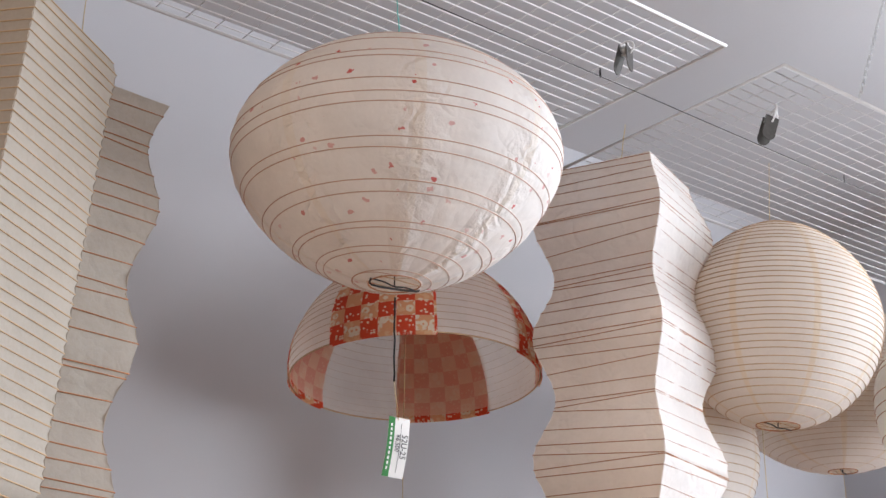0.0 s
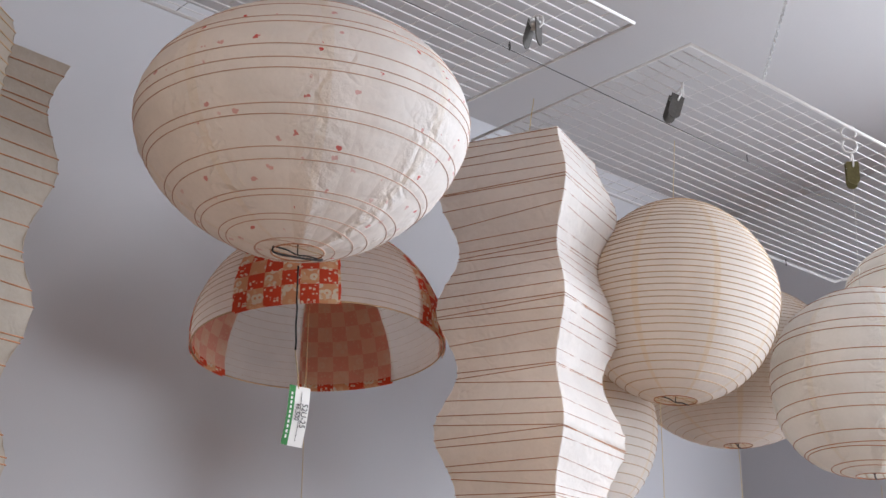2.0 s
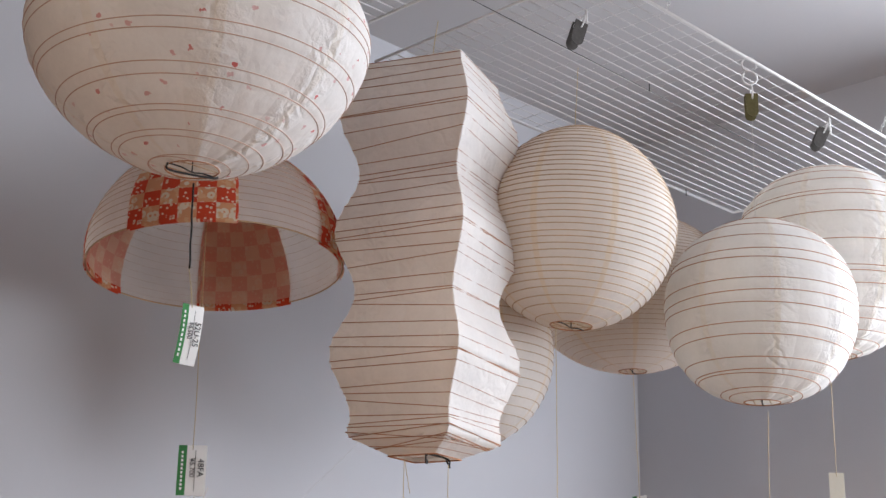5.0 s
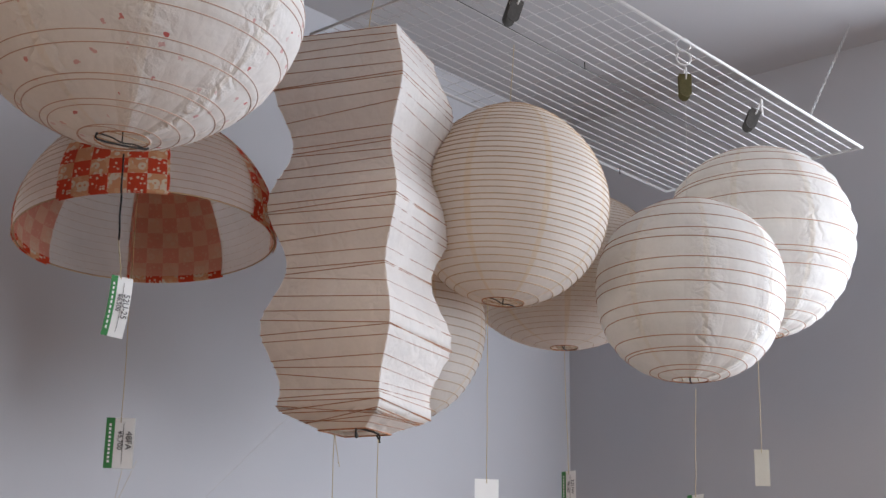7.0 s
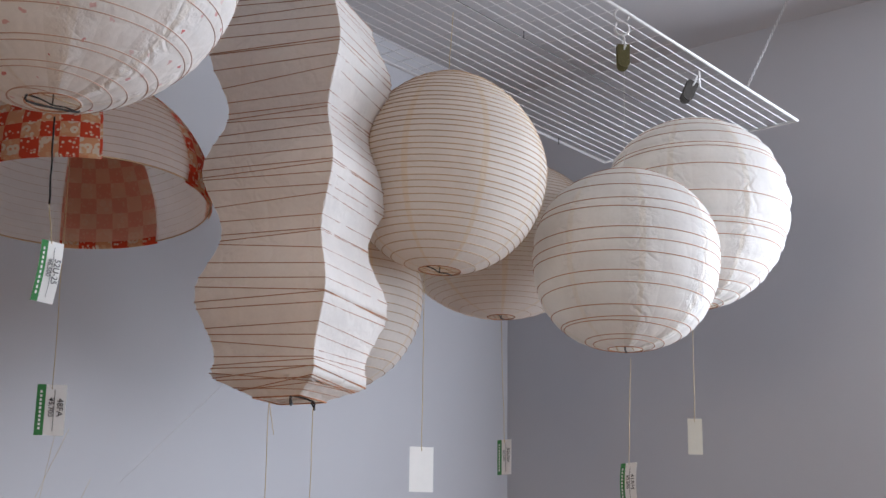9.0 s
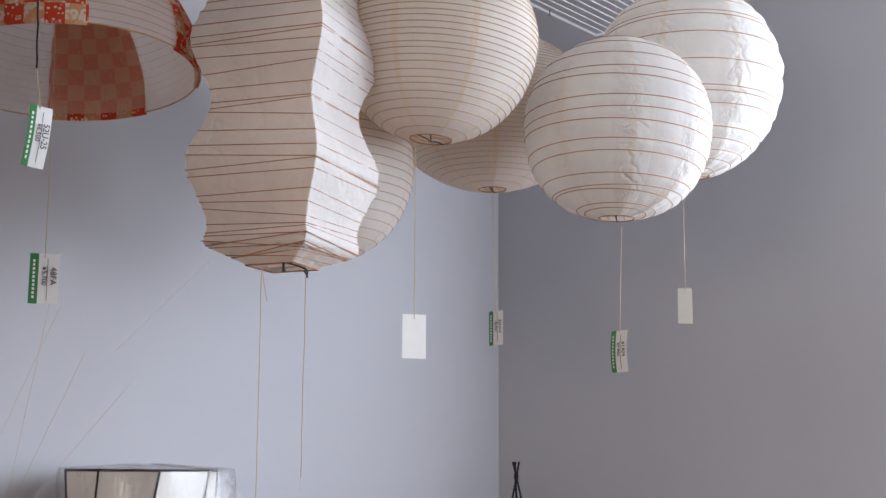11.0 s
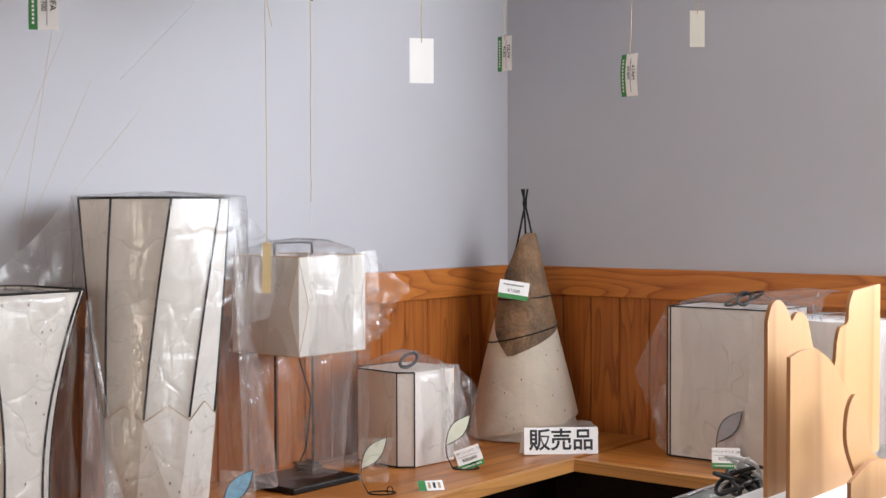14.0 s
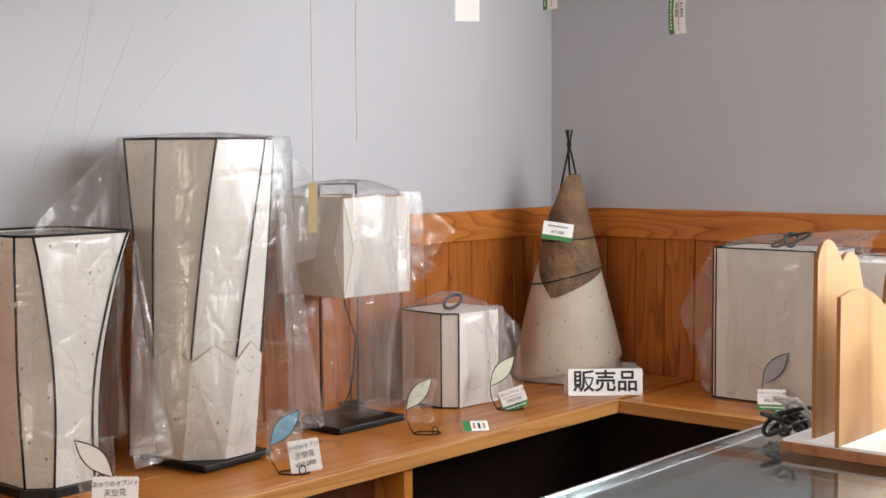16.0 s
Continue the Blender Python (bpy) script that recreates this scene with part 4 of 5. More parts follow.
def s_hook(p, yaw, size=0.05, label="white S-shaped wire hook on the grid"):
    r = size / 4
    pts = [(-r * math.sin(t), 0, r + r * math.cos(t)) for t in [math.pi * (-0.75 + 1.75 * i / 12) for i in range(13)]]
    pts += [(r * math.sin(t), 0, -r + r * math.cos(t)) for t in [math.pi * (1.75 * i / 12) for i in range(1, 13)]]
    ob = part("wire_hook", tube_mesh("wire_hook", pts, 0.0021, M_WHITE_WIRE, 6), None, "", pose(*p, 0, 0, yaw))
    return tagged(ob, label, "hook", "grid hooks")


def clip(p, m, material, label):
    """Sprung metal clip: two flat jaws with rounded ends, a rivet and a ring."""
    ob = thing("spring_clip", pose(*p) @ m @ Matrix.Scale(1.12, 4), label, "clip", "grid clips")
    out = [(-0.0115, 0.0), (0.0115, 0.0), (0.0105, -0.03)] + [(0.0105 * math.cos(a), -0.036 - 0.0105 * math.sin(a)) for a in [math.pi * i / 8 for i in range(9)]] + [(-0.0105, -0.03)]
    part("jaw", plate("jaw", out, 0.0015, material), ob, "", pose(0, -0.006, 0, -7, 0, 0))
    part("jaw", plate("jaw", out, 0.0015, material), ob, "", pose(0, 0.005, 0, 7, 0, 0))
    part("spring", tube_mesh("spring", [(-0.009, 0, -0.008), (0.009, 0, -0.008)], 0.0048, M_STEEL, 10), ob)
    part("rivet", tube_mesh("rivet", [(0, -0.0055, -0.03), (0, -0.0085, -0.03)], 0.0022, M_STEEL, 8), ob)
    part("ring", tube_mesh("ring", [(0.001, 0.012 * math.cos(a), 0.001 + 0.014 * math.sin(a)) for a in [2 * math.pi * i / 14 for i in range(14)]], 0.0016, M_WHITE_WIRE, 6, True), ob, "white wire loop")
    return ob


CLIP_LAB = "dull grey metal spring clip hanging from a wire hook"
s_hook((1.390, 1.385, 2.535), 40, 0.034)
clip((1.365, 1.365, 2.525), pose(0, 0, 0, 0, 16, 20), M_CLIP, CLIP_LAB)
s_hook((1.755, 1.372, 2.535), 40, 0.034)
clip((1.735, 1.37, 2.518), pose(0, 0, 0, 0, 18, -25), M_CLIP, CLIP_LAB)
s_hook((2.155, 1.28, 2.535), -45, 0.058)
clip((2.19, 1.30, 2.502), pose(0, 0, 0, 0, 0, -48), M_CLIP_B, "brassy metal spring clip hanging from a wire hook")
s_hook((2.52, 1.305, 2.535), 20, 0.034)
clip((2.50, 1.31, 2.522), pose(0, 0, 0, 0, 24, -40), M_CLIP, CLIP_LAB)

# suspending threads
thread("thread", (0.60, 1.75, GRID), (0.605, 1.752, 2.322), 0.0008, M_STRING, "straw thread that holds the column lantern", seed=7)
thread("thread", (1.60, 1.60, GRID), (1.64, 1.66, W_TOP), 0.0008, M_STRING, "straw thread that holds the column lantern", seed=1)
thread("thread", (1.94, 1.54, GRID), (S1[0], S1[1], S1[2] + 0.2), 0.0007, M_STRING, "straw thread that holds the lantern", seed=2)
thread("thread", (2.62, 1.37, 2.47), (2.64, 1.385, EL[2] + 0.2), 0.0009, M_TEAL, "green thread that holds the lantern", seed=3)
thread("thread", (2.36, 1.40, GRID), (S3[0], S3[1], S3[2] + 0.19), 0.0006, M_NYLON, "clear nylon thread that holds the lantern", seed=4)
thread("thread", (1.0, 1.5, GRID), (FL[0], FL[1], FL[2] + 0.18), 0.0009, M_TEAL, "green thread that holds the lantern", seed=5)
thread("thread", (2.47, 1.80, GRID), (S2[0], S2[1], S2[2] + 0.19), 0.0006, M_NYLON, "clear nylon thread that holds the lantern", seed=6)


# ---- price tags on threads ----
def price_tag(p, yaw, tilt=0, w=0.046, h=0.088, front=True, lines=(), bend=0.0, roll=0.0, label="white price tag with a green band", back=None):
    """A card hung by its top; the printing runs down it, a green band along one side."""
    ob = thing("price_tag", pose(*p, tilt, roll, yaw), label, "price tag", "price tags")
    nx, nz = 6, 10

    def at(u, v, off):
        return (u * w, -off - bend * math.sin(math.pi * v), -v * h)

    def sheet(name, u0, u1, v0, v1, off, material):
        vs = [at(u0 + (u1 - u0) * i / nx, v0 + (v1 - v0) * j / nz, off) for j in range(nz + 1) for i in range(nx + 1)]
        n = len(vs)
        vs += [(x, y + 0.0004, z) for x, y, z in vs]
        fs = []
        for j in range(nz):
            for i in range(nx):
                q = j * (nx + 1) + i
                fs += [(q, q + nx + 1, q + nx + 2, q + 1), (n + q, n + q + 1, n + q + nx + 2, n + q + nx + 1)]
        return mesh_of(name, vs, fs, material, True)

    part("card", sheet("card", -0.5, 0.5, 0, 1, 0.0, M_CARD if front else (back or M_CARD_BACK)), ob)
    if front:
        band = part("green_band", sheet("green_band", -0.5, -0.2, 0, 1, 0.0008, M_GREEN), ob, "green printed band")
        for i in range(10):
            part("print_bar", sheet("print_bar", -0.39, -0.31, 0.12 + i * 0.08, 0.17 + i * 0.08, 0.0013, M_CARD), band)
        part("print_line", sheet("print_line", 0.10, 0.115, 0.1, 0.92, 0.0008, M_INK), ob)
        for body, u, v, size in lines:
            x, y, z = at(u, v, 0.0014)
            part("lettering", text_mesh("lettering", body, size, M_INK), ob, "", pose(x, y, z, 90, 90, 0))
    return ob


def hung_tag(top, p, **kw):
    thread("thread", top, (p[0], p[1], p[2] - 0.008), 0.0007, seed=int(p[0] * 100))
    return price_tag(p, **kw)


FACE = -49
price_tag((1.160, 1.684, 1.934), -20, 0, 0.034, 0.095, lines=(("52U-25", 0.28, 0.5, 0.013), ("¥6,500", -0.02, 0.45, 0.010)), bend=0.008, roll=6)
thread("thread", (1.119, 1.648, 2.115), (1.146, 1.682, 1.99), 0.0016, M_WIRE, "black wire hanging from the lantern mouth", seed=31)
thread("thread", (1.146, 1.682, 1.99), (1.158, 1.684, 1.927), 0.0007, seed=32)
hung_tag((1.372, 1.972, 2.36), (1.377, 1.969, 1.767), yaw=FACE + 6, w=0.050, lines=(("48FA", 0.3, 0.45, 0.015), ("¥5,700", 0.0, 0.45, 0.012)))
hung_tag((1.924, 1.590, 2.02), (1.931, 1.595, 1.688), yaw=FACE + 14, w=0.046, h=0.083, front=False, label="blank white back of a hanging price tag", back=M_CARD)
hung_tag((S2[0], S2[1], 2.045), (2.508, 1.830, 1.768), yaw=FACE - 52, h=0.08, lines=(("32UW", 0.3, 0.45, 0.012), ("¥6,500", 0.0, 0.45, 0.009)))
hung_tag((S3[0] + 0.01, S3[1], 1.90), (2.392, 1.428, 1.687), yaw=FACE - 58, w=0.048, h=0.086, lines=(("41RM", 0.3, 0.45, 0.013), ("¥3,800", 0.0, 0.45, 0.010)), bend=0.004)
hung_tag((EL[0] + 0.03, EL[1] + 0.03, 2.075), (2.697, 1.440, 1.810), yaw=FACE + 2, w=0.033, h=0.080, front=False, label="cream back of a hanging price tag")

# long threads under the wavy column, one with a strip of tape
thread("thread", (1.634, 1.697, wz - 0.002), (1.645, 1.708, 1.31), 0.0007, seed=41)
part_t = part("tape_strip", box_mesh("tape_strip", (-0.0075, -0.0004, -0.088), (0.0075, 0.0004, 0.0), M_TAPE), None, "", pose(1.645, 1.708, 1.315, 0, 1, FACE))
tagged(part_t, "strip of yellowed tape at a thread's end", "tape")
thread("thread", (1.690, 1.644, wz - 0.01), (1.702, 1.657, 1.385), 0.0007, seed=42)
thread("thread", (1.702, 1.657, 1.385), (1.703, 1.659, 1.33), 0.0005, M_NYLON, "clear nylon thread end", seed=43)
thread("thread", (1.634, 1.697, wz - 0.002), (1.642, 1.69, wz - 0.06), 0.0006, M_STRING, "loose thread loop under the lantern", seed=44)
for i, (a, b) in enumerate((((1.71, 2.38, 1.75), (1.516, 2.38, 1.33)), ((1.68, 2.38, 1.75), (1.588, 2.38, 1.273)), ((1.775, 2.38, 1.65), (1.609, 2.38, 1.32)), ((1.91, 2.38, 1.60), (1.656, 2.38, 1.336)), ((1.86, 1.93, 1.92), (1.62, 2.08, 1.62)))):
    thread("thread", a, b, 0.0004, M_NYLON if i > 3 else M_STRING, "slack thin thread in front of the wall", seed=50 + i)


# ---- things on the bench ----
def lathe_poly(rings, n_pts):
    """Faces between rings of n_pts points each."""
    fs = []
    for j in range(len(rings) - 1):
        for k in range(n_pts):
            fs.append((j * n_pts + k, j * n_pts + (k + 1) % n_pts, (j + 1) * n_pts + (k + 1) % n_pts, (j + 1) * n_pts + k))
    return [p for r in rings for p in r], fs


def chamfered(ap, hs):
    """Eight points of a square with cut corners: apothem and half side."""
    return [(-hs, -ap), (hs, -ap), (ap, -hs), (ap, hs), (hs, ap), (-hs, ap), (-ap, hs), (-ap, -hs)]


def film_bag(ob, rows, seed, crumple=0.012, seg=40, shift=(0, 0), name="film_bag", label="clear plastic bag pulled over the lamp", material=None):
    """A loose clear bag: rings (z, radius x, radius y) from the bottom up, crumpled, closed at the top."""
    verts, faces = [], []
    sub = 5
    full = []
    for i in range(len(rows) - 1):
        for s in range(sub):
            full.append([rows[i][q] + (rows[i + 1][q] - rows[i][q]) * s / sub for q in range(3)])
    full.append(list(rows[-1]))
    for j, (z, rx, ry) in enumerate(full):
        for k in range(seg):
            th = 2 * math.pi * k / seg
            c, s_ = math.cos(th), math.sin(th)
            n = (abs(c) ** 3.2 + abs(s_) ** 3.2) ** (-1 / 3.2)
            n1 = noise.noise(Vector((c * 2.2, s_ * 2.2, z * 3.5 + seed * 5)))
            n2 = noise.noise(Vector((c * 6, s_ * 6, z * 9 + seed * 11)))
            d = crumple * (n1 * 1.3 + n2 * 0.8) * min(1, rx / 0.06)
            verts.append((shift[0] + (rx * n + d) * c, shift[1] + (ry * n + d) * s_, z + 0.006 * n2))
    for j in range(len(full) - 1):
        for k in range(seg):
            faces.append((j * seg + k, j * seg + (k + 1) % seg, (j + 1) * seg + (k + 1) % seg, (j + 1) * seg + k))
    return part(name, mesh_of(name, verts, faces, material or M_FILM, True), ob, label)


def film_flap(ob, pts, seed, m=None, material=None, label="loose edge of clear plastic film"):
    """A crumpled loose flap between two edges, given as four corners."""
    a, b, c, d = [Vector(p) for p in pts]
    n = 12
    nrm = (b - a).cross(d - a).normalized()
    vs = []
    for j in range(n + 1):
        for i in range(n + 1):
            u, v = i / n, j / n
            p = a.lerp(b, u).lerp(d.lerp(c, u), v)
            w = noise.noise(Vector((u * 3.5, v * 3.5, seed))) * 0.016 + noise.noise(Vector((u * 9, v * 9, seed + 5))) * 0.004
            edge = noise.noise(Vector((u * 4, seed, v * 4))) * 0.010 * (u if u > 0.6 else 0)
            vs.append(p + nrm * w * (0.25 + u) + (b - a).normalized() * edge)
    fs = [(j * (n + 1) + i, j * (n + 1) + i + 1, (j + 1) * (n + 1) + i + 1, (j + 1) * (n + 1) + i) for j in range(n) for i in range(n)]
    return part("film_flap", mesh_of("film_flap", vs, fs, material or M_FILM_MILKY, True), ob, label, m)


def paper_sides(ob, rings, n, material):
    """One paper sheet to each side between rings of corner points."""
    for k in range(n):
        vs, fs = [], []
        for r in rings:
            vs += [r[k], r[(k + 1) % n]]
        for j in range(len(rings) - 1):
            fs.append((2 * j, 2 * j + 1, 2 * j + 3, 2 * j + 2))
        part("paper_side", mesh_of("paper_side", vs, fs, material), ob)


# flared octagonal lamp with a petal-cut lower sheet
def vase_lamp():
    ob = thing("flared_lamp", pose(1.847, 2.262, BENCH, 0, 0, 0), "tall flared eight-sided paper lamp under clear plastic, on a black base", "lamp", "wrapped paper lamps")
    a0 = radians(-162.1)
    h0, h1 = 0.022, 0.687
    rb, rt = 0.110, 0.158

    def rad(z):
        f = (z - h0) / (h1 - h0)
        return rb + (rt - rb) * f ** 1.25

    def pt(k, z, off=0.0):
        a = a0 + math.pi / 4 * k - radians(36) * (h1 - z) / (h1 - h0)
        return Vector(((rad(z) + off) * math.cos(a), (rad(z) + off) * math.sin(a), z))

    zs = [h0 + (h1 - h0) * i / 8 for i in range(9)]
    paper_sides(ob, [[pt(k, z) for k in range(8)] for z in zs], 8, M_PAPER_LAMP)
    # struts run from the rim down to the petals
    for k in range(8):
        part("strut", tube_mesh("strut", [pt(k, z, 0.001) for z in (0.235, 0.35, 0.47, 0.58, h1)], 0.0026, M_WIRE, 6), ob, "thin black strut")
    part("rim", tube_mesh("rim", [pt(k, h1, 0.001) for k in range(8)], 0.0028, M_WIRE, 6, True), ob)
    for k in range(8):
        a, b = pt(k, h0, 0.003), pt(k + 1, h0, 0.003)
        c, d = pt(k + 1, 0.228, 0.004), pt(k, 0.228, 0.004)
        top = (pt(k, 0.262, 0.004) + pt(k + 1, 0.262, 0.004)) / 2
        part("petal_edge", tube_mesh("petal_edge", [d, top, c], 0.0009, M_RIB_PALE, 5), ob)
        part("petal_sheet", mesh_of("petal_sheet", [a, b, c, top, d], [(0, 1, 2, 3, 4)], M_PAPER_SPECK), ob, "pointed outer sheet of lamp paper")
    part("base", box_mesh("base", (-0.100, -0.100, 0.009), (0.100, 0.100, 0.020), M_BLACK, 0.002), ob, "thin square black base plate", pose(-0.008, -0.012, 0, 0, 0, 5))
    part("base_foot", box_mesh("base_foot", (-0.082, -0.082, 0.0), (0.082, 0.082, 0.009), M_BLACK, 0.002), ob, "", pose(-0.008, -0.012, 0, 0, 0, 5))
    film_bag(ob, [(0.06, 0.19, 0.15), (0.2, 0.178, 0.152), (0.45, 0.158, 0.152), (0.66, 0.160, 0.157), (0.690, 0.156, 0.154), (0.700, 0.02, 0.02)], 3, 0.008, shift=(0.005, -0.006))
    film_flap(ob, [(0.150, -0.07, 0.69), (0.235, -0.13, 0.575), (0.215, -0.125, 0.43), (0.155, -0.08, 0.40)], 5)
    film_flap(ob, [(0.15, -0.075, 0.62), (0.16, -0.082, 0.62), (0.245, -0.115, 0.05), (0.14, -0.12, 0.05)], 8)
    film_flap(ob, [(-0.14, 0.09, 0.69), (-0.33, 0.14, 0.50), (-0.30, 0.14, 0.40), (-0.13, 0.10, 0.46)], 9)
    return ob


vase_lamp()


def waisted_lamp():
    ob = thing("waisted_lamp", pose(1.50, 2.318, BENCH), "waisted paper lamp with black struts under clear plastic", "lamp", "wrapped paper lamps")
    ht = 0.506

    def ring(z, off=0.0):
        f = z / ht
        ap = 0.084 + 0.044 * f ** 2 + off
        hs = 0.047 - 0.012 * math.sin(math.pi * min(f * 1.4, 1)) * 0.6 + 0.058 * f ** 3
        return [Vector((x, y, z)) for x, y in chamfered(ap, hs)]

    zs = [0.018 + (ht - 0.018) * i / 12 for i in range(13)]
    paper_sides(ob, [ring(z) for z in zs], 8, M_PAPER_SPECK)
    for k in range(8):
        part("strut", tube_mesh("strut", [ring(z, 0.001)[k] for z in zs], 0.0024, M_WIRE, 6), ob, "thin black strut")
    part("rim", tube_mesh("rim", ring(ht, 0.001), 0.0026, M_WIRE, 6, True), ob)
    r0 = ring(0, 0.012)
    vs, fs = lathe_poly([[(p.x, p.y, 0) for p in r0], [(p.x, p.y, 0.017) for p in r0]], 8)
    fs += [tuple(range(7, -1, -1)), tuple(range(8, 16))]
    part("base", mesh_of("base", vs, fs, M_BLACK), ob, "black base plate")
    film_bag(ob, [(0.10, 0.135, 0.128), (0.25, 0.130, 0.126), (0.44, 0.134, 0.132), (0.500, 0.136, 0.132), (0.507, 0.02, 0.02)], 6, 0.007)
    film_flap(ob, [(0.125, -0.118, 0.485), (0.135, -0.122, 0.485), (0.20, -0.130, 0.05), (0.10, -0.125, 0.06)], 12)
    film_flap(ob, [(0.09, -0.15, 0.09), (0.19, -0.14, 0.10), (0.19, -0.14, 0.04), (0.09, -0.155, 0.04)], 14)
    return ob


waisted_lamp()


def table_lamp():
    ob = thing("table_lamp", pose(2.315, 2.305, BENCH), "faceted paper table lamp on thin posts, bagged in plastic", "lamp", "wrapped paper lamps")
    w, zb, zt = 0.113, 0.322, 0.553
    zm = (zb + zt) / 2
    cs = [(-1, -1), (1, -1), (1, 1), (-1, 1)]
    vs = [Vector((x * w, y * w, zt)) for x, y in cs] + [Vector((x * w, y * w, zb)) for x, y in cs]
    mo, mi = w + 0.008, w - 0.024
    for k in range(4):     # two points at mid height by each corner
        x, y = cs[k]
        vs += [Vector((x * mi, y * mo, zm)), Vector((x * mo, y * mi, zm))]

    def mp(k, side):       # side 0: on the face across y, side 1: across x
        return 8 + 2 * k + side

    for k in range(4):
        j = (k + 1) % 4
        sd = 0 if k % 2 == 0 else 1
        idx = [k, j, mp(j, sd), 4 + j, 4 + k, mp(k, sd)]
        pts = [vs[i] for i in idx]
        part("paper_side", mesh_of("paper_side", pts, [(0, 1, 2, 5), (5, 2, 3, 4)], M_PAPER_LAMP), ob)
        idx = [k, mp(k, 0), 4 + k, mp(k, 1)]
        part("paper_facet", mesh_of("paper_facet", [vs[i] for i in idx], [(0, 1, 2, 3)], M_PAPER_LAMP), ob)
        for a, b in ((k, mp(k, 0)), (mp(k, 0), 4 + k), (k, mp(k, 1)), (mp(k, 1), 4 + k)):
            part("edge_wire", tube_mesh("edge_wire", [vs[a], vs[b]], 0.0007, M_RIB_PALE, 5), ob)
    for z in (zb, zt):
        part("hoop", tube_mesh("hoop", [(x * w, y * w, z) for x, y in cs], 0.0014, M_RIB_PALE, 5, True), ob)
    for x, y in ((-0.052, 0.03), (0.045, 0.0)):
        part("post", tube_mesh("post", [(x, y, 0.02), (x, y, zt + 0.025)], 0.0032, M_WIRE, 8), ob, "black metal post")
    part("handle", tube_mesh("handle", smooth_path([(-0.052, 0.03, zt), (-0.052, 0.03, zt + 0.024), (-0.04, 0.028, zt + 0.029), (0.034, 0.004, zt + 0.029), (0.045, 0.0, zt + 0.024), (0.045, 0.0, zt)], 4), 0.0026, M_WIRE, 6), ob)
    part("base", box_mesh("base", (-0.115, -0.095, 0.0), (0.115, 0.095, 0.016), M_BLACK, 0.004), ob, "black base plate")
    rnd = random.Random(4)
    coil = [(0.055 + (0.035 + rnd.uniform(-0.012, 0.012)) * math.cos(i * 0.7), 0.03 + 0.03 * math.sin(i * 0.7), 0.020 + 0.0003 * i + rnd.uniform(0, 0.006)) for i in range(48)]
    part("cord", tube_mesh("cord", coil + [(0.02, 0.0, 0.08), (0.035, -0.005, 0.2), (0.0, 0.0, 0.30), (-0.01, 0.0, zb + 0.02)], 0.0022, M_RUBBER, 5), ob, "coiled black flex")
    film_bag(ob, [(0.03, 0.095, 0.095), (0.12, 0.10, 0.10), (0.24, 0.108, 0.108), (0.33, 0.122, 0.122), (0.45, 0.126, 0.126), (0.565, 0.120, 0.120), (0.588, 0.06, 0.06), (0.591, 0.01, 0.01)], 9, 0.006, material=M_FILM_SOFT)
    film_flap(ob, [(0.12, -0.105, 0.565), (0.205, -0.175, 0.47), (0.165, -0.145, 0.41), (0.125, -0.11, 0.385)], 21)
    film_flap(ob, [(-0.098, -0.128, 0.563), (0.124, -0.128, 0.563), (0.112, -0.130, 0.05), (-0.088, -0.128, 0.05)], 27, material=M_FILM_SOFT, label="sheet of film hanging over the lit side")
    film_flap(ob, [(0.12, -0.11, 0.43), (0.168, -0.15, 0.385), (0.14, -0.13, 0.345), (0.118, -0.11, 0.335)], 24)
    return ob


table_lamp()


def pendant_box(p, yaw, ap, hs, ht, label, bag, depth=None, sheet=None, cord=True, dark=tuple(range(8)), bare=()):
    """Boxy paper pendant lamp with cut corners and black edging."""
    ob = thing("pendant_lamp", pose(*p, 0, 0, yaw), label, "lamp", "wrapped paper lamps")
    sy = (depth or ap) / ap
    ring = [(x, y * sy) for x, y in chamfered(ap, hs)]
    paper_sides(ob, [[Vector((x, y, 0.003)) for x, y in ring], [Vector((x, y, ht)) for x, y in ring]], 8, sheet or M_PAPER_PENDANT)
    part("top_sheet", mesh_of("top_sheet", [(x, y, ht - 0.002) for x, y in ring], [tuple(range(8))], sheet or M_PAPER_PENDANT), ob)
    for z in (0.003, ht):
        for k in range(8):
            if k in bare:
                continue
            e = [(ring[q][0] * 1.004, ring[q][1] * 1.004, z) for q in (k, (k + 1) % 8)]
            part("edge_wire", tube_mesh("edge_wire", e, 0.0021, M_WIRE, 6), ob, "thin black edging")
    for k in range(8):
        x, y = ring[k]
        part("corner_wire", tube_mesh("corner_wire", [(x * 1.004, y * 1.004, 0.003), (x * 1.004, y * 1.004, ht)], 0.0020 if k in dark else 0.0008, M_WIRE if k in dark else M_RIB_PALE, 6), ob)
    if cord:
        pts = [(0.03 * math.cos(i * 0.55) - 0.02, 0.012 * math.sin(i * 0.55) - 0.03, ht + 0.022 + 0.016 * math.sin(i * 0.55 + 0.8)) for i in range(40)]
        part("cord", tube_mesh("cord", pts, 0.0042, M_RUBBER, 6), ob, "coiled black flex on top")
    film_bag(ob, bag, int(p[0] * 10), 0.004)
    return ob


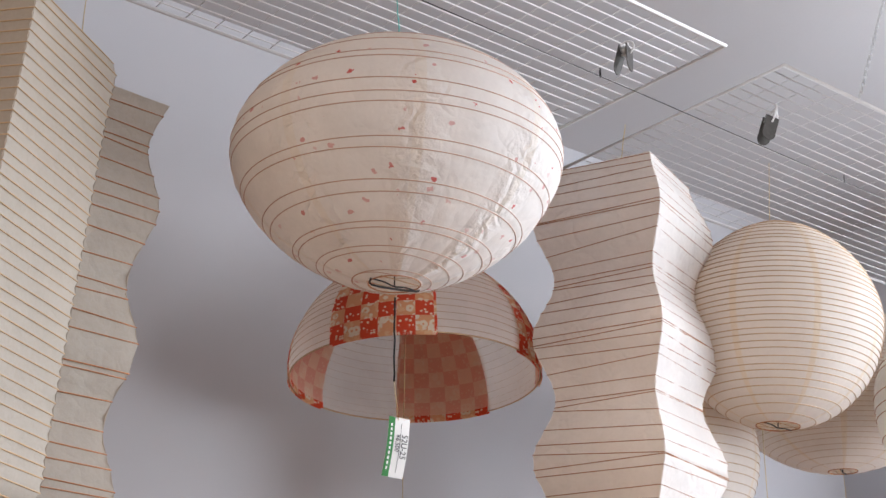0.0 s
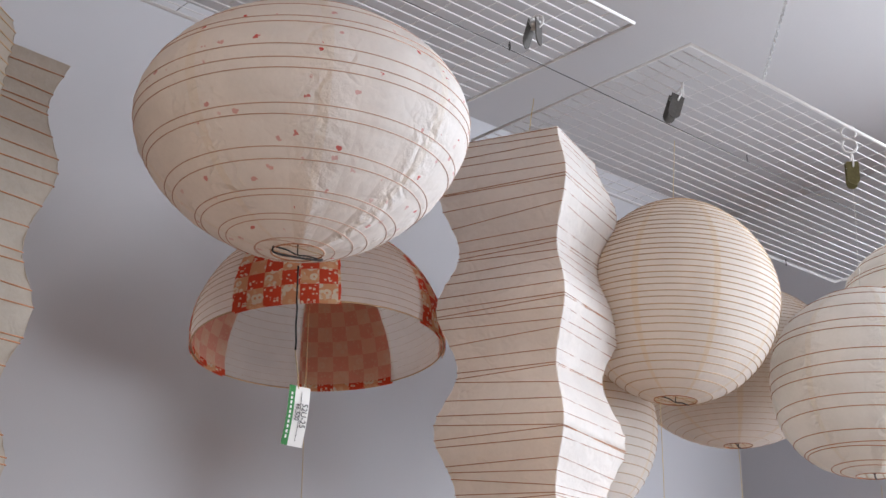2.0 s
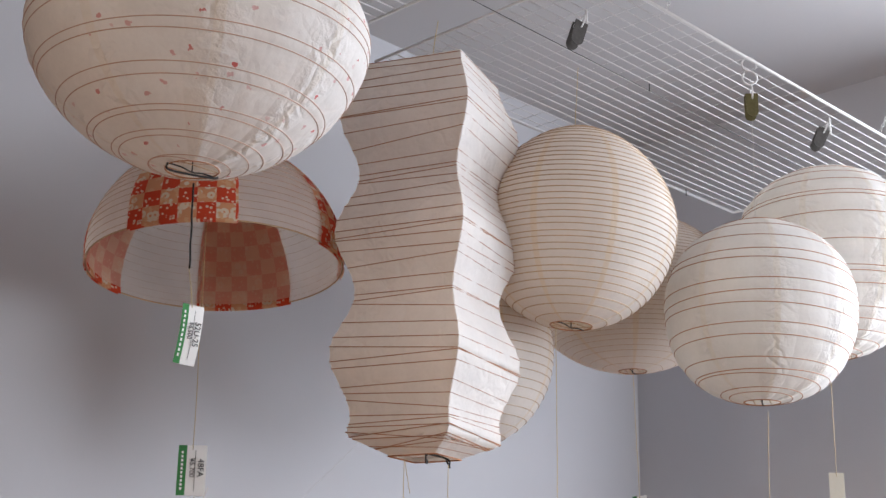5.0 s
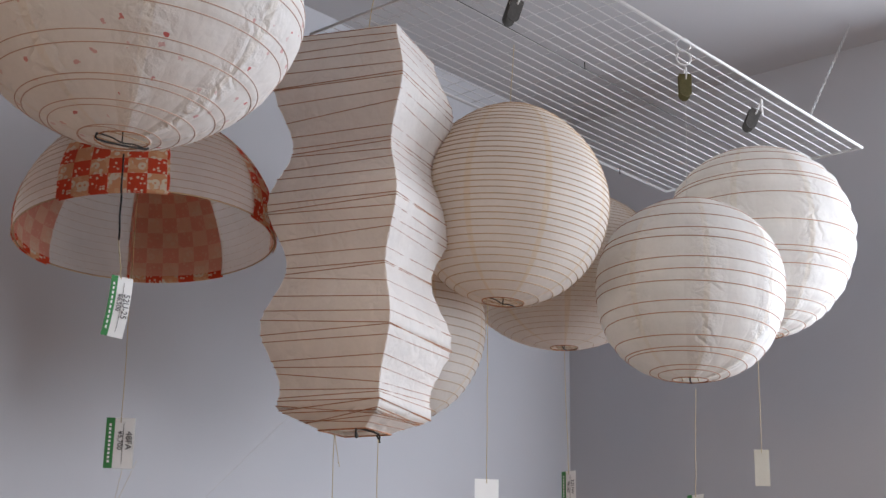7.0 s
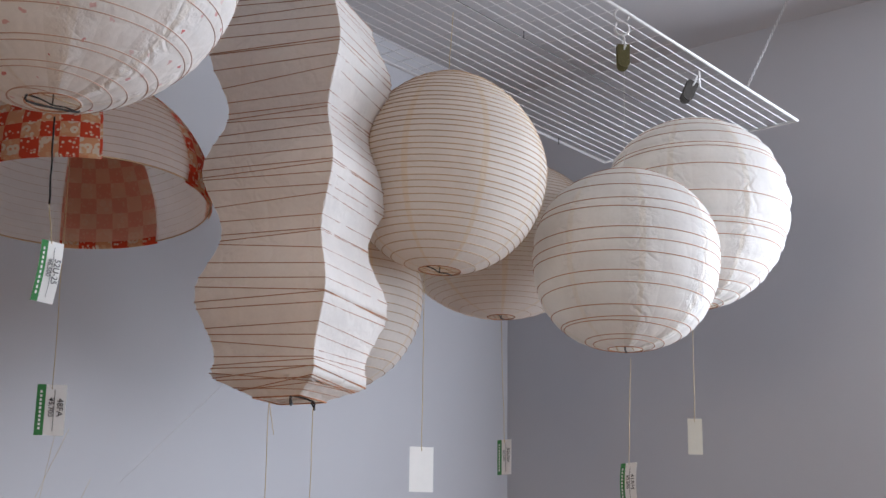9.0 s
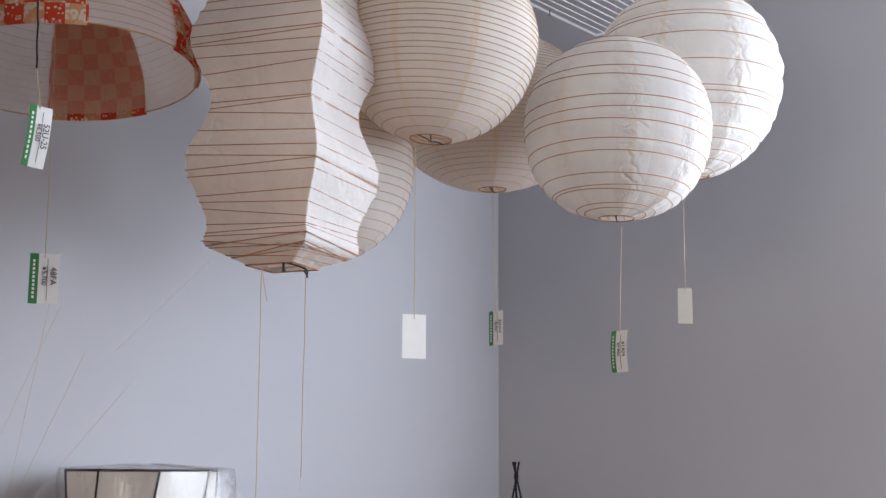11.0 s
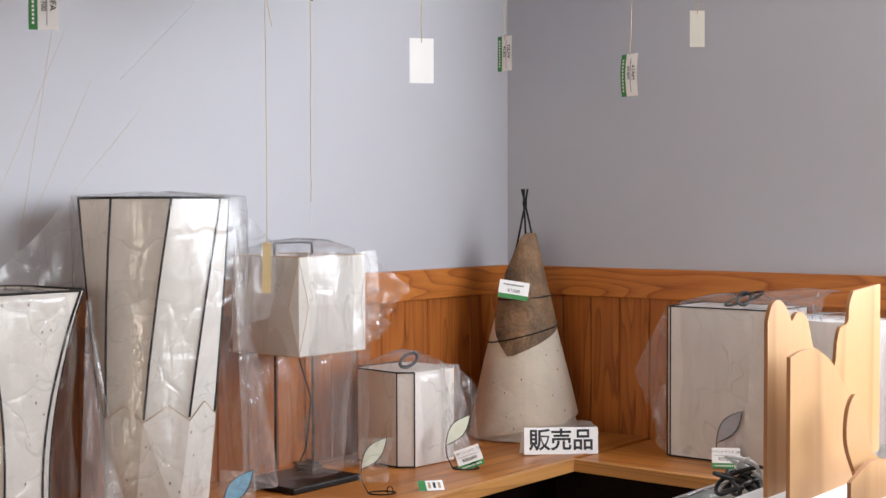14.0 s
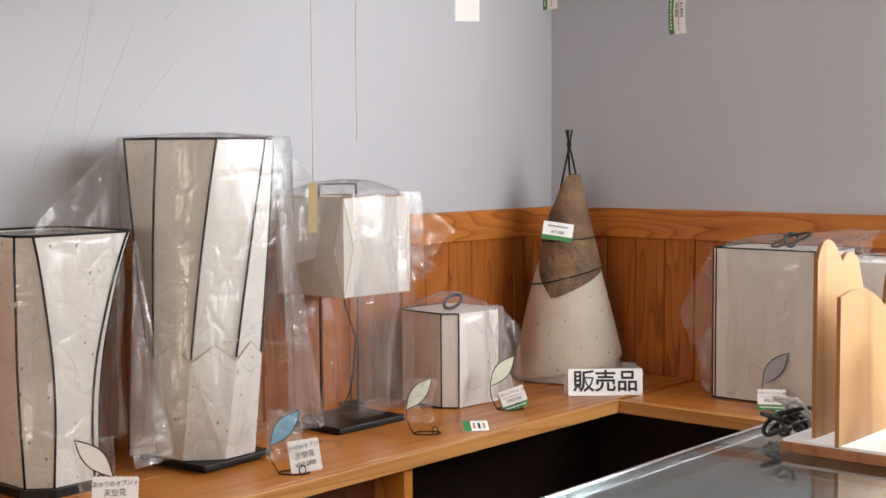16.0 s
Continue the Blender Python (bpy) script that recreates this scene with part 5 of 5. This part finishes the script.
small = pendant_box((2.707, 2.302, BENCH), -5, 0.105, 0.073, 0.245, "square paper pendant lamp with black edging in plastic film",
            [(0.004, 0.108, 0.108), (0.12, 0.108, 0.108), (0.235, 0.112, 0.112), (0.262, 0.085, 0.085), (0.287, 0.03, 0.02), (0.29, 0.005, 0.005)], dark=(0, 7), bare=(0, 1, 2, 3))
film_flap(small, [(0.09, -0.085, 0.258), (0.135, -0.120, 0.20), (0.145, -0.130, 0.005), (0.10, -0.095, 0.002)], 52)
# flap whitened in place of the window's reflection
film_flap(small, [(0.02, -0.105, 0.262), (0.105, -0.10, 0.25), (0.12, -0.115, 0.02), (0.03, -0.115, 0.01)], 55, material=M_FILM_GLARE)
big = pendant_box((3.287, 1.637, BENCH), 0, 0.110, 0.10, 0.402, "large square paper pendant lamp with black edging in plastic film",
                  [(0.01, 0.119, 0.162), (0.2, 0.120, 0.162), (0.392, 0.120, 0.162), (0.412, 0.10, 0.14), (0.432, 0.04, 0.06), (0.434, 0.005, 0.005)], depth=0.152)
film_flap(big, [(-0.11, 0.151, 0.40), (-0.105, 0.256, 0.22), (-0.11, 0.206, 0.14), (-0.112, 0.151, 0.05)], 31)
film_flap(big, [(-0.11, 0.153, 0.20), (-0.108, 0.196, 0.12), (-0.11, 0.181, 0.03), (-0.112, 0.153, 0.01)], 33)
film_flap(big, [(-0.10, -0.06, 0.402), (-0.06, -0.25, 0.405), (0.05, -0.27, 0.462), (0.02, -0.06, 0.440)], 35)
# whitened likewise, for the reflection past the lamp's south corner
film_flap(big, [(-0.118, -0.145, 0.40), (-0.10, -0.28, 0.395), (-0.10, -0.27, 0.08), (-0.118, -0.155, 0.05)], 37, material=M_FILM_GLARE)
part("cord", tube_mesh("cord", [(-0.02 + 0.02 * math.cos(i * 0.5), -0.03 + 0.055 * math.sin(i * 0.5), 0.424 + 0.02 * math.cos(i * 0.5 + 1)) for i in range(40)], 0.003, M_RUBBER, 6), big, "coiled black flex on top")
# added box in whiter paper, fills in for the large lamp's lit south side
white_box = pendant_box((3.25, 1.345, BENCH), 0, 0.10, 0.09, 0.385, "added white box standing in for the large lamp's bright south side",
                        [(0.01, 0.106, 0.121), (0.2, 0.108, 0.123), (0.387, 0.106, 0.121), (0.40, 0.02, 0.02)], depth=0.115, cord=False, sheet=M_PAPER_WHITE, dark=(), bare=tuple(range(8)))


# tripod cone lamp with a bark-paper wrap
def cone_lamp():
    ob = thing("cone_lamp", pose(3.213, 2.278, BENCH), "cone-shaped paper lamp on three black sticks with brown wrap", "lamp")
    H = 0.60
    dirs = radians(-144)

    def cone(name, z0f, z1f, a0, a1, off, material, rows=10, cols=40, label=""):
        vs = []
        for j in range(rows + 1):
            for i in range(cols + 1):
                u = i / cols
                a = a0 + (a1 - a0) * u
                zb, zt = z0f(u), z1f(u)
                z = zb + (zt - zb) * j / rows
                r = 0.168 * (1 - z / H) + 0.022 * (z / H) + off
                r += 0.004 * noise.noise(Vector((math.cos(a) * 2.5, math.sin(a) * 2.5, z * 6))) + 0.006 * max(0, 0.06 - z) / 0.06 * math.sin(a * 5)
                vs.append((r * math.cos(a), r * math.sin(a), z))
        fs = [(j * (cols + 1) + i, j * (cols + 1) + i + 1, (j + 1) * (cols + 1) + i + 1, (j + 1) * (cols + 1) + i) for j in range(rows) for i in range(cols)]
        return part(name, mesh_of(name, vs, fs, material, True), ob, label)

    tau = 2 * math.pi
    cone("paper_cone", lambda u: 0.036 + 0.032 * math.sin(tau * u) + 0.010 * noise.noise(Vector((u * 14, 0, 0))), lambda u: 0.40, dirs, dirs + tau, 0.003, M_PAPER_CONE, label="white paper flecked with brown fibres")
    cone("under_sheet", lambda u: 0.002 + 0.006 * abs(noise.noise(Vector((u * 11, 3, 0)))), lambda u: 0.10, dirs, dirs + tau, -0.009, M_PAPER_SPECK)
    # the wrap hangs to a point in front and rises to the right
    cone("brown_wrap", lambda u: 0.238 + (0.74 * (0.455 - u) if u < 0.455 else 0.30 * (u - 0.455)), lambda u: 0.592 - 0.135 * math.exp(-((u - 0.27) / 0.13) ** 2), dirs - math.pi * 1.05, dirs + math.pi * 0.95, 0.007, M_BROWN, rows=14, label="brown fibrous bark paper wrap")
    for z, lean in ((0.405, 0.006), (0.30, 0.026)):
        pts = []
        for i in range(36):
            a = tau * i / 36
            zz = z + lean * math.cos(a - radians(-54))
            r = 0.168 * (1 - zz / H) + 0.022 * (zz / H) + 0.008
            pts.append((r * math.cos(a), r * math.sin(a), zz))
        part("band", tube_mesh("band", pts, 0.0022, M_WIRE, 6, True), ob, "black cord tied round")
    knot = Vector((0, 0, 0.678))
    for k, a in enumerate((dirs - 1.1, dirs + 1.5, dirs + 2.9)):
        foot = Vector((0.150 * math.cos(a), 0.150 * math.sin(a), 0.003))
        d = (knot - foot)
        part("stick", tube_mesh("stick", [foot, knot + Vector((0.003 * math.cos(a + 1.5), 0.003 * math.sin(a + 1.5), 0)), knot + d * 0.062], 0.0032, M_WIRE, 6), ob, "black stick")
    part("tie", tube_mesh("tie", [knot + Vector((0, 0, -0.006)), knot + Vector((0, 0, 0.006))], 0.007, M_WIRE, 8), ob)
    tail = [(0.10, -0.10, 0.002), (0.240, -0.165, 0.018), (0.225, -0.140, 0.030), (0.12, -0.05, 0.03)]
    film_flap(ob, tail, 40, material=M_PAPER_LAMP, label="torn paper tail lying on the bench")
    tg = thing("price_tag", pose(3.205, 2.285, BENCH) @ pose(-0.080, -0.030, 0.428, -13, 0, -52), "small white price tag tucked in the cone lamp", "price tag", "price tags")
    part("card", box_mesh("card", (-0.043, -0.001, -0.026), (0.043, 0.0, 0.026), M_CARD), tg, "", pose(0, -0.012, 0, 0, 9, 0))
    part("green_band", box_mesh("green_band", (-0.043, -0.002, -0.026), (0.043, -0.0012, -0.013), M_GREEN), tg, "green printed band", pose(0, -0.012, 0, 0, 9, 0))
    part("lettering", text_mesh("lettering", "¥7,000", 0.013, M_INK), tg, "", pose(0, -0.0135, -0.003, 0, 9, 0) @ pose(0, 0, 0, 90, 0, 0))
    for i in range(9):
        part("print_bar", box_mesh("print_bar", (-0.03 + i * 0.0065, -0.0018, 0.012), (-0.026 + i * 0.0065, -0.0012, 0.016), M_INK), tg, "", pose(0, -0.012, 0, 0, 9, 0))


cone_lamp()

# lettered sign
sign = thing("tent_sign", pose(3.02, 2.020, BENCH, -8, 1.5, -39.5), "white folded card sign with black Japanese lettering", "sign")
part("card", box_mesh("card", (-0.104, -0.0015, 0.0), (0.104, 0.0, 0.072), M_CARD, 0.0004), sign)
part("card", box_mesh("card", (-0.108, 0.0, 0.0), (0.108, 0.0015, 0.068), M_CARD, 0.0004), sign, "", pose(0, 0.036, 0, 27, 0, 0))
part("lettering", text_mesh("lettering", "販売品", 0.061, M_INK, 0.0003, 0.0011), sign, "bold black characters", pose(0, -0.0024, 0.035, 90, 0, 0))


# leaf-shaped wire tag holders
def leaf_holder(p, yaw, leaf_mat, label, size=1.0, lean=0.02, tagged_card=None, wrap=False):
    ob = thing("leaf_tag_holder", pose(*p, 0, 0, yaw), label, "tag holder", "leaf tag holders")
    ring = [(0.032 * size * math.cos(a), 0.020 * size * math.sin(a), 0.002) for a in [2 * math.pi * i / 24 for i in range(24)]]
    part("foot_ring", tube_mesh("foot_ring", ring, 0.0017, M_WIRE, 6, True), ob)
    part("foot_loop", tube_mesh("foot_loop", [(0.018 + 0.007 * math.cos(a), -0.012, 0.010 + 0.009 * math.sin(a)) for a in [2 * math.pi * i / 14 for i in range(14)]], 0.0013, M_WIRE, 5, True), ob)
    stem = smooth_path([(-0.032 * size, 0, 0.002), (-0.046 * size, 0, 0.03 * size), (-0.049 * size, 0, 0.058 * size)], 4)
    part("stem", tube_mesh("stem", stem, 0.0014, M_WIRE, 6), ob)
    b, t = Vector((-0.049 * size, 0, 0.058 * size)), Vector((0.012 * size, lean, 0.128 * size))
    side = Vector((-0.75, 0, 0.66)) * 0.017 * size
    left = [b.lerp(t, i / 10) + side * math.sin(math.pi * i / 10) * 1.15 for i in range(11)]
    right = [b.lerp(t, i / 10) - side * math.sin(math.pi * i / 10) for i in range(11)]
    rim = part("leaf_wire", tube_mesh("leaf_wire", left + right[-2:0:-1], 0.0013, M_WIRE, 5, True), ob)
    vs = [v for pair in zip(left, right) for v in pair]
    part("leaf_paper", mesh_of("leaf_paper", vs, [(2 * i, 2 * i + 1, 2 * i + 3, 2 * i + 2) for i in range(10)], leaf_mat), rim, "paper leaf in the wire")
    if wrap:
        film_flap(ob, [(-0.052, -0.01, 0.135), (0.022, -0.012, 0.132), (0.012, -0.014, 0.03), (-0.056, -0.01, 0.03)], p[0] * 9, label="clear film sleeve")
    return ob


def card_on(p, yaw, w, h, title, price, roll=0, lean=-12, plain_card=False, scallop=False, label="white price card with a green band"):
    ob = thing("price_card", pose(*p, lean, roll, yaw), label, "price card", "price cards")
    if scallop:
        out = []
        for (x0, z0, x1, z1, n) in ((-w / 2, 0, w / 2, 0, 9), (w / 2, 0, w / 2, h, 7), (w / 2, h, -w / 2, h, 9), (-w / 2, h, -w / 2, 0, 7)):
            dx, dz = (x1 - x0), (z1 - z0)
            L = math.hypot(dx, dz)
            for i in range(n * 4):
                f = i / (n * 4)
                b = abs(math.sin(math.pi * f * n)) * 0.002
                out.append((x0 + dx * f + dz / L * b, z0 + dz * f - dx / L * b))
        part("card", plate("card", out, 0.0008, M_CARD), ob)
        lines = [("あかりのオブジェ", 0.0105, 0.8), ("天空花", 0.014, 0.52), (price, 0.013, 0.24)]
        for body, size, v in lines:
            part("lettering", text_mesh("lettering", body, size, M_INK), ob, "handwritten black lettering", pose(0, -0.0006, h * v, 90, -4, 0))
        return ob
    part("card", box_mesh("card", (-w / 2, -0.0008, 0), (w / 2, 0, h), M_CARD), ob)
    band = part("green_band", box_mesh("green_band", (-w / 2, -0.0016, 0), (w / 2, -0.0010, h * 0.26), M_GREEN), ob, "green printed band")
    for i in range(11):
        part("print_bar", box_mesh("print_bar", (-w * 0.4 + i * w * 0.075, -0.0022, h * 0.09), (-w * 0.36 + i * w * 0.075, -0.0018, h * 0.17), M_CARD), band)
    part("print_line", box_mesh("print_line", (-w * 0.42, -0.0015, h * 0.62), (w * 0.42, -0.0010, h * 0.635), M_INK), ob)
    part("lettering", text_mesh("lettering", title, h * 0.15, M_INK), ob, "", pose(0, -0.0014, h * 0.80, 90, 0, 0))
    part("lettering", text_mesh("lettering", price, h * 0.22, M_INK), ob, "", pose(0, -0.0014, h * 0.45, 90, 0, 0))
    return ob


LEAF = "black wire leaf holder with a paper leaf"
leaf_holder((2.345, 2.066, BENCH), -47, M_PALE_LEAF, LEAF + " in clear film", 1.0, wrap=True)
leaf_holder((2.703, 2.098, BENCH), -47, M_PALE_LEAF, LEAF + " beside a price card", 1.05)
card_on((2.705, 2.078, BENCH + 0.004), -45, 0.066, 0.054, "ペンダントライト（小）", "¥20,000", roll=-18)
leaf_holder((1.880, 2.02, BENCH), -47, M_BLUE, "black wire holder with a blue paper leaf in film", 1.0, wrap=True)
card_on((1.893, 1.995, BENCH + 0.006), -42, 0.062, 0.064, "", "¥50,000", roll=-8, scallop=True, label="scalloped white card with handwritten price")
leaf_holder((1.440, 2.110, BENCH), 133, M_CARD, LEAF + " beside a handwritten card", 1.05, wrap=True)
card_on((1.468, 2.06, BENCH + 0.002), -42, 0.082, 0.060, "", "¥30,000", roll=2, scallop=True, label="scalloped white card with handwritten words")
leaf_holder((3.134, 1.556, BENCH), -55, M_GREY_LEAF, "black wire holder with a grey paper leaf", 1.12)
card_on((3.10, 1.572, BENCH + 0.003), -60, 0.070, 0.052, "ペンダントライト（大）", "¥35,000", roll=0)
flat = thing("price_card", pose(2.436, 1.990, BENCH + 0.002, -62, 0, -40), "small price card lying on the bench", "price card", "price cards")
part("card", box_mesh("card", (-0.030, -0.0008, 0), (0.030, 0, 0.036), M_CARD), flat)
part("green_band", box_mesh("green_band", (-0.030, -0.0014, 0), (-0.012, -0.0009, 0.036), M_GREEN), flat, "green printed band")
for x in (-0.004, 0.008, 0.02):
    part("print_bar", box_mesh("print_bar", (x - 0.003, -0.0014, 0.008), (x + 0.003, -0.0009, 0.028), M_INK if x == 0.008 else M_RIB_PALE), flat)

# ---- glass showcase with a board rack and a cord ----
CZ, CY = 0.85, 1.192
case = thing("glass_showcase", pose(0, 0, 0), "low glass-topped showcase with a bright metal edge", "showcase")
part("top_glass", box_mesh("top_glass", (0.9, 0.42, CZ - 0.008), (2.93, CY - 0.014, CZ), M_GLASS, 0.001), case, "clear glass top")
part("edge_rail", box_mesh("edge_rail", (0.9, CY - 0.008, CZ - 0.016), (2.93, CY, CZ + 0.002), M_CHROME, 0.0025), case, "polished metal edging")
part("front_frame", box_mesh("front_frame", (0.9, CY - 0.010, CZ - 0.05), (2.93, CY - 0.002, CZ - 0.018), M_CASE, 0.004), case)
part("inner_shelf", box_mesh("inner_shelf", (0.92, 0.44, CZ - 0.04), (2.91, CY - 0.03, CZ - 0.03), M_CASE, 0.002), case, "grey lined shelf under the glass")
part("body", box_mesh("body", (0.92, 0.44, 0.0), (2.91, CY - 0.012, CZ - 0.145), M_CASE, 0.006), case)

rack = thing("board_rack", pose(2.125, 1.062, CZ, 0, 0, 0), "pale wooden rack of upright cut-out boards on a base", "rack")
part("base", box_mesh("base", (0.0, -0.42, 0.0), (0.46, 0.0, 0.018), M_RACK_EDGE, 0.002), rack, "wooden base, browner along its edge")
part("base_top", box_mesh("base_top", (0.003, -0.417, 0.018), (0.457, -0.003, 0.0235), M_CARD, 0.001), rack, "white top of the base")


def curve_outline(pts, sub=6):
    return [(v.x, v.z) for v in smooth_path([(x, 0, z) for x, z in pts], sub)]


b1 = [(0.0, 0.0), (0.0, 0.352)] + curve_outline([(0.0, 0.352), (0.012, 0.385), (0.034, 0.392), (0.056, 0.370), (0.068, 0.345)], 5) + curve_outline([(0.068, 0.345), (0.085, 0.362), (0.112, 0.350), (0.128, 0.30), (0.132, 0.285)], 5) + curve_outline([(0.132, 0.285), (0.158, 0.268), (0.172, 0.225), (0.18, 0.2), (0.2, 0.12)], 5) + [(0.2, 0.0)]
b3 = [(0.17, 0.0), (0.17, 0.19)] + curve_outline([(0.17, 0.19), (0.178, 0.235), (0.205, 0.245), (0.212, 0.30)], 5) + curve_outline([(0.212, 0.30), (0.222, 0.335), (0.245, 0.345), (0.25, 0.39), (0.262, 0.42)], 5) + [(0.35, 0.43), (0.35, 0.0)]
b2 = [(0.0, 0.0), (0.0, 0.300)] + curve_outline([(0.0, 0.300), (0.03, 0.309), (0.065, 0.302), (0.105, 0.262), (0.145, 0.18), (0.18, 0.10), (0.2, 0.03)], 5) + [(0.2, 0.0)]
b4 = curve_outline([(0.05, 0.0), (0.045, 0.05), (0.02, 0.13), (0.022, 0.20), (0.04, 0.232), (0.06, 0.20), (0.075, 0.13), (0.09, 0.09), (0.12, 0.06), (0.13, 0.0)], 5)
b5 = [(0.0, 0.0), (0.0, 0.055)] + curve_outline([(0.0, 0.055), (0.05, 0.08), (0.10, 0.072), (0.18, 0.09), (0.2, 0.05)], 4) + [(0.2, 0.0)]
for out, x, y, yaw in ((b1, 0.034, -0.045, 0), (b3, 0.05, -0.022, 0), (b2, -0.006, -0.105, 0), (b4, 0.022, -0.178, 0), (b5, 0.02, -0.20, 0), (b5, 0.02, -0.27, 0)):
    out = [(0.268 + (px - 0.17) * 1.6 if out is b3 else px * (1.42 if out is b1 else 1.75), pz * (0.868 if out is b1 else 0.84 if out is b2 else 0.80 if out is b3 or out is b4 else 0.90)) for px, pz in out]
    part("board", plate("board", out, 0.007, M_RACK, M_RACK_EDGE), rack, "pale board with a wavy cut top edge", pose(x, y - 0.004, 0.022, 0, 0, yaw))

cord_ob = thing("coiled_cord", pose(2.238, 1.104, CZ), "coiled black and white flex lying on the glass", "cord")
rnd = random.Random(9)
blk, wht = [], []
for i in range(60):
    a = i * 0.24
    blk.append((-0.006 + 0.044 * math.sin(2 * a + 0.4), 0.026 * math.sin(3.1 * a), 0.007 + 0.046 * abs(math.sin(1.27 * a + 0.3)) * (0.4 + 0.6 * math.sin(0.5 * a) ** 2)))
    wht.append((0.018 + 0.032 * math.sin(2.3 * a + 1.4), -0.002 + 0.022 * math.sin(2.9 * a + 0.8), 0.012 + 0.062 * abs(math.sin(1.13 * a))))
part("flex", tube_mesh("flex", smooth_path(blk, 4), 0.0040, M_RUBBER, 6), cord_ob, "black flex")
part("flex", tube_mesh("flex", smooth_path(wht[:38], 4), 0.0036, M_CORD_W, 6), cord_ob, "white flex")

# ---- tongue-and-groove planks of the wall panelling ----
PW = 0.1


def plank_mesh(w, axis):
    """An upright plank with eased long edges."""
    t, e = 0.014, 0.004
    out = [(0.001, 0.0), (0.001, -t + e), (e, -t), (w - e, -t), (w - 0.001, -t + e), (w - 0.001, 0.0)]
    z0, z1 = BENCH - 0.03, CAP_B + 0.002
    vs = [((x, y, z) if axis == 0 else (y, -x, z)) for z in (z0, z1) for x, y in out]
    n = len(out)
    fs = [(i, (i + 1) % n, n + (i + 1) % n, n + i) for i in range(n)] + [tuple(range(n - 1, -1, -1)), tuple(range(n, 2 * n))]
    return mesh_of("plank", vs, fs, M_PANEL)


pn, pe_ = plank_mesh(PW, 0), plank_mesh(PW, 1)
x = XW
while x < XE - 0.03:
    part("plank", pn, wall_n, "", pose(x, YN, 0))
    x += PW
y = YN - 0.016
while y > YS + 0.12:
    part("plank", pe_, wall_e, "", pose(XE, y, 0))
    y -= PW
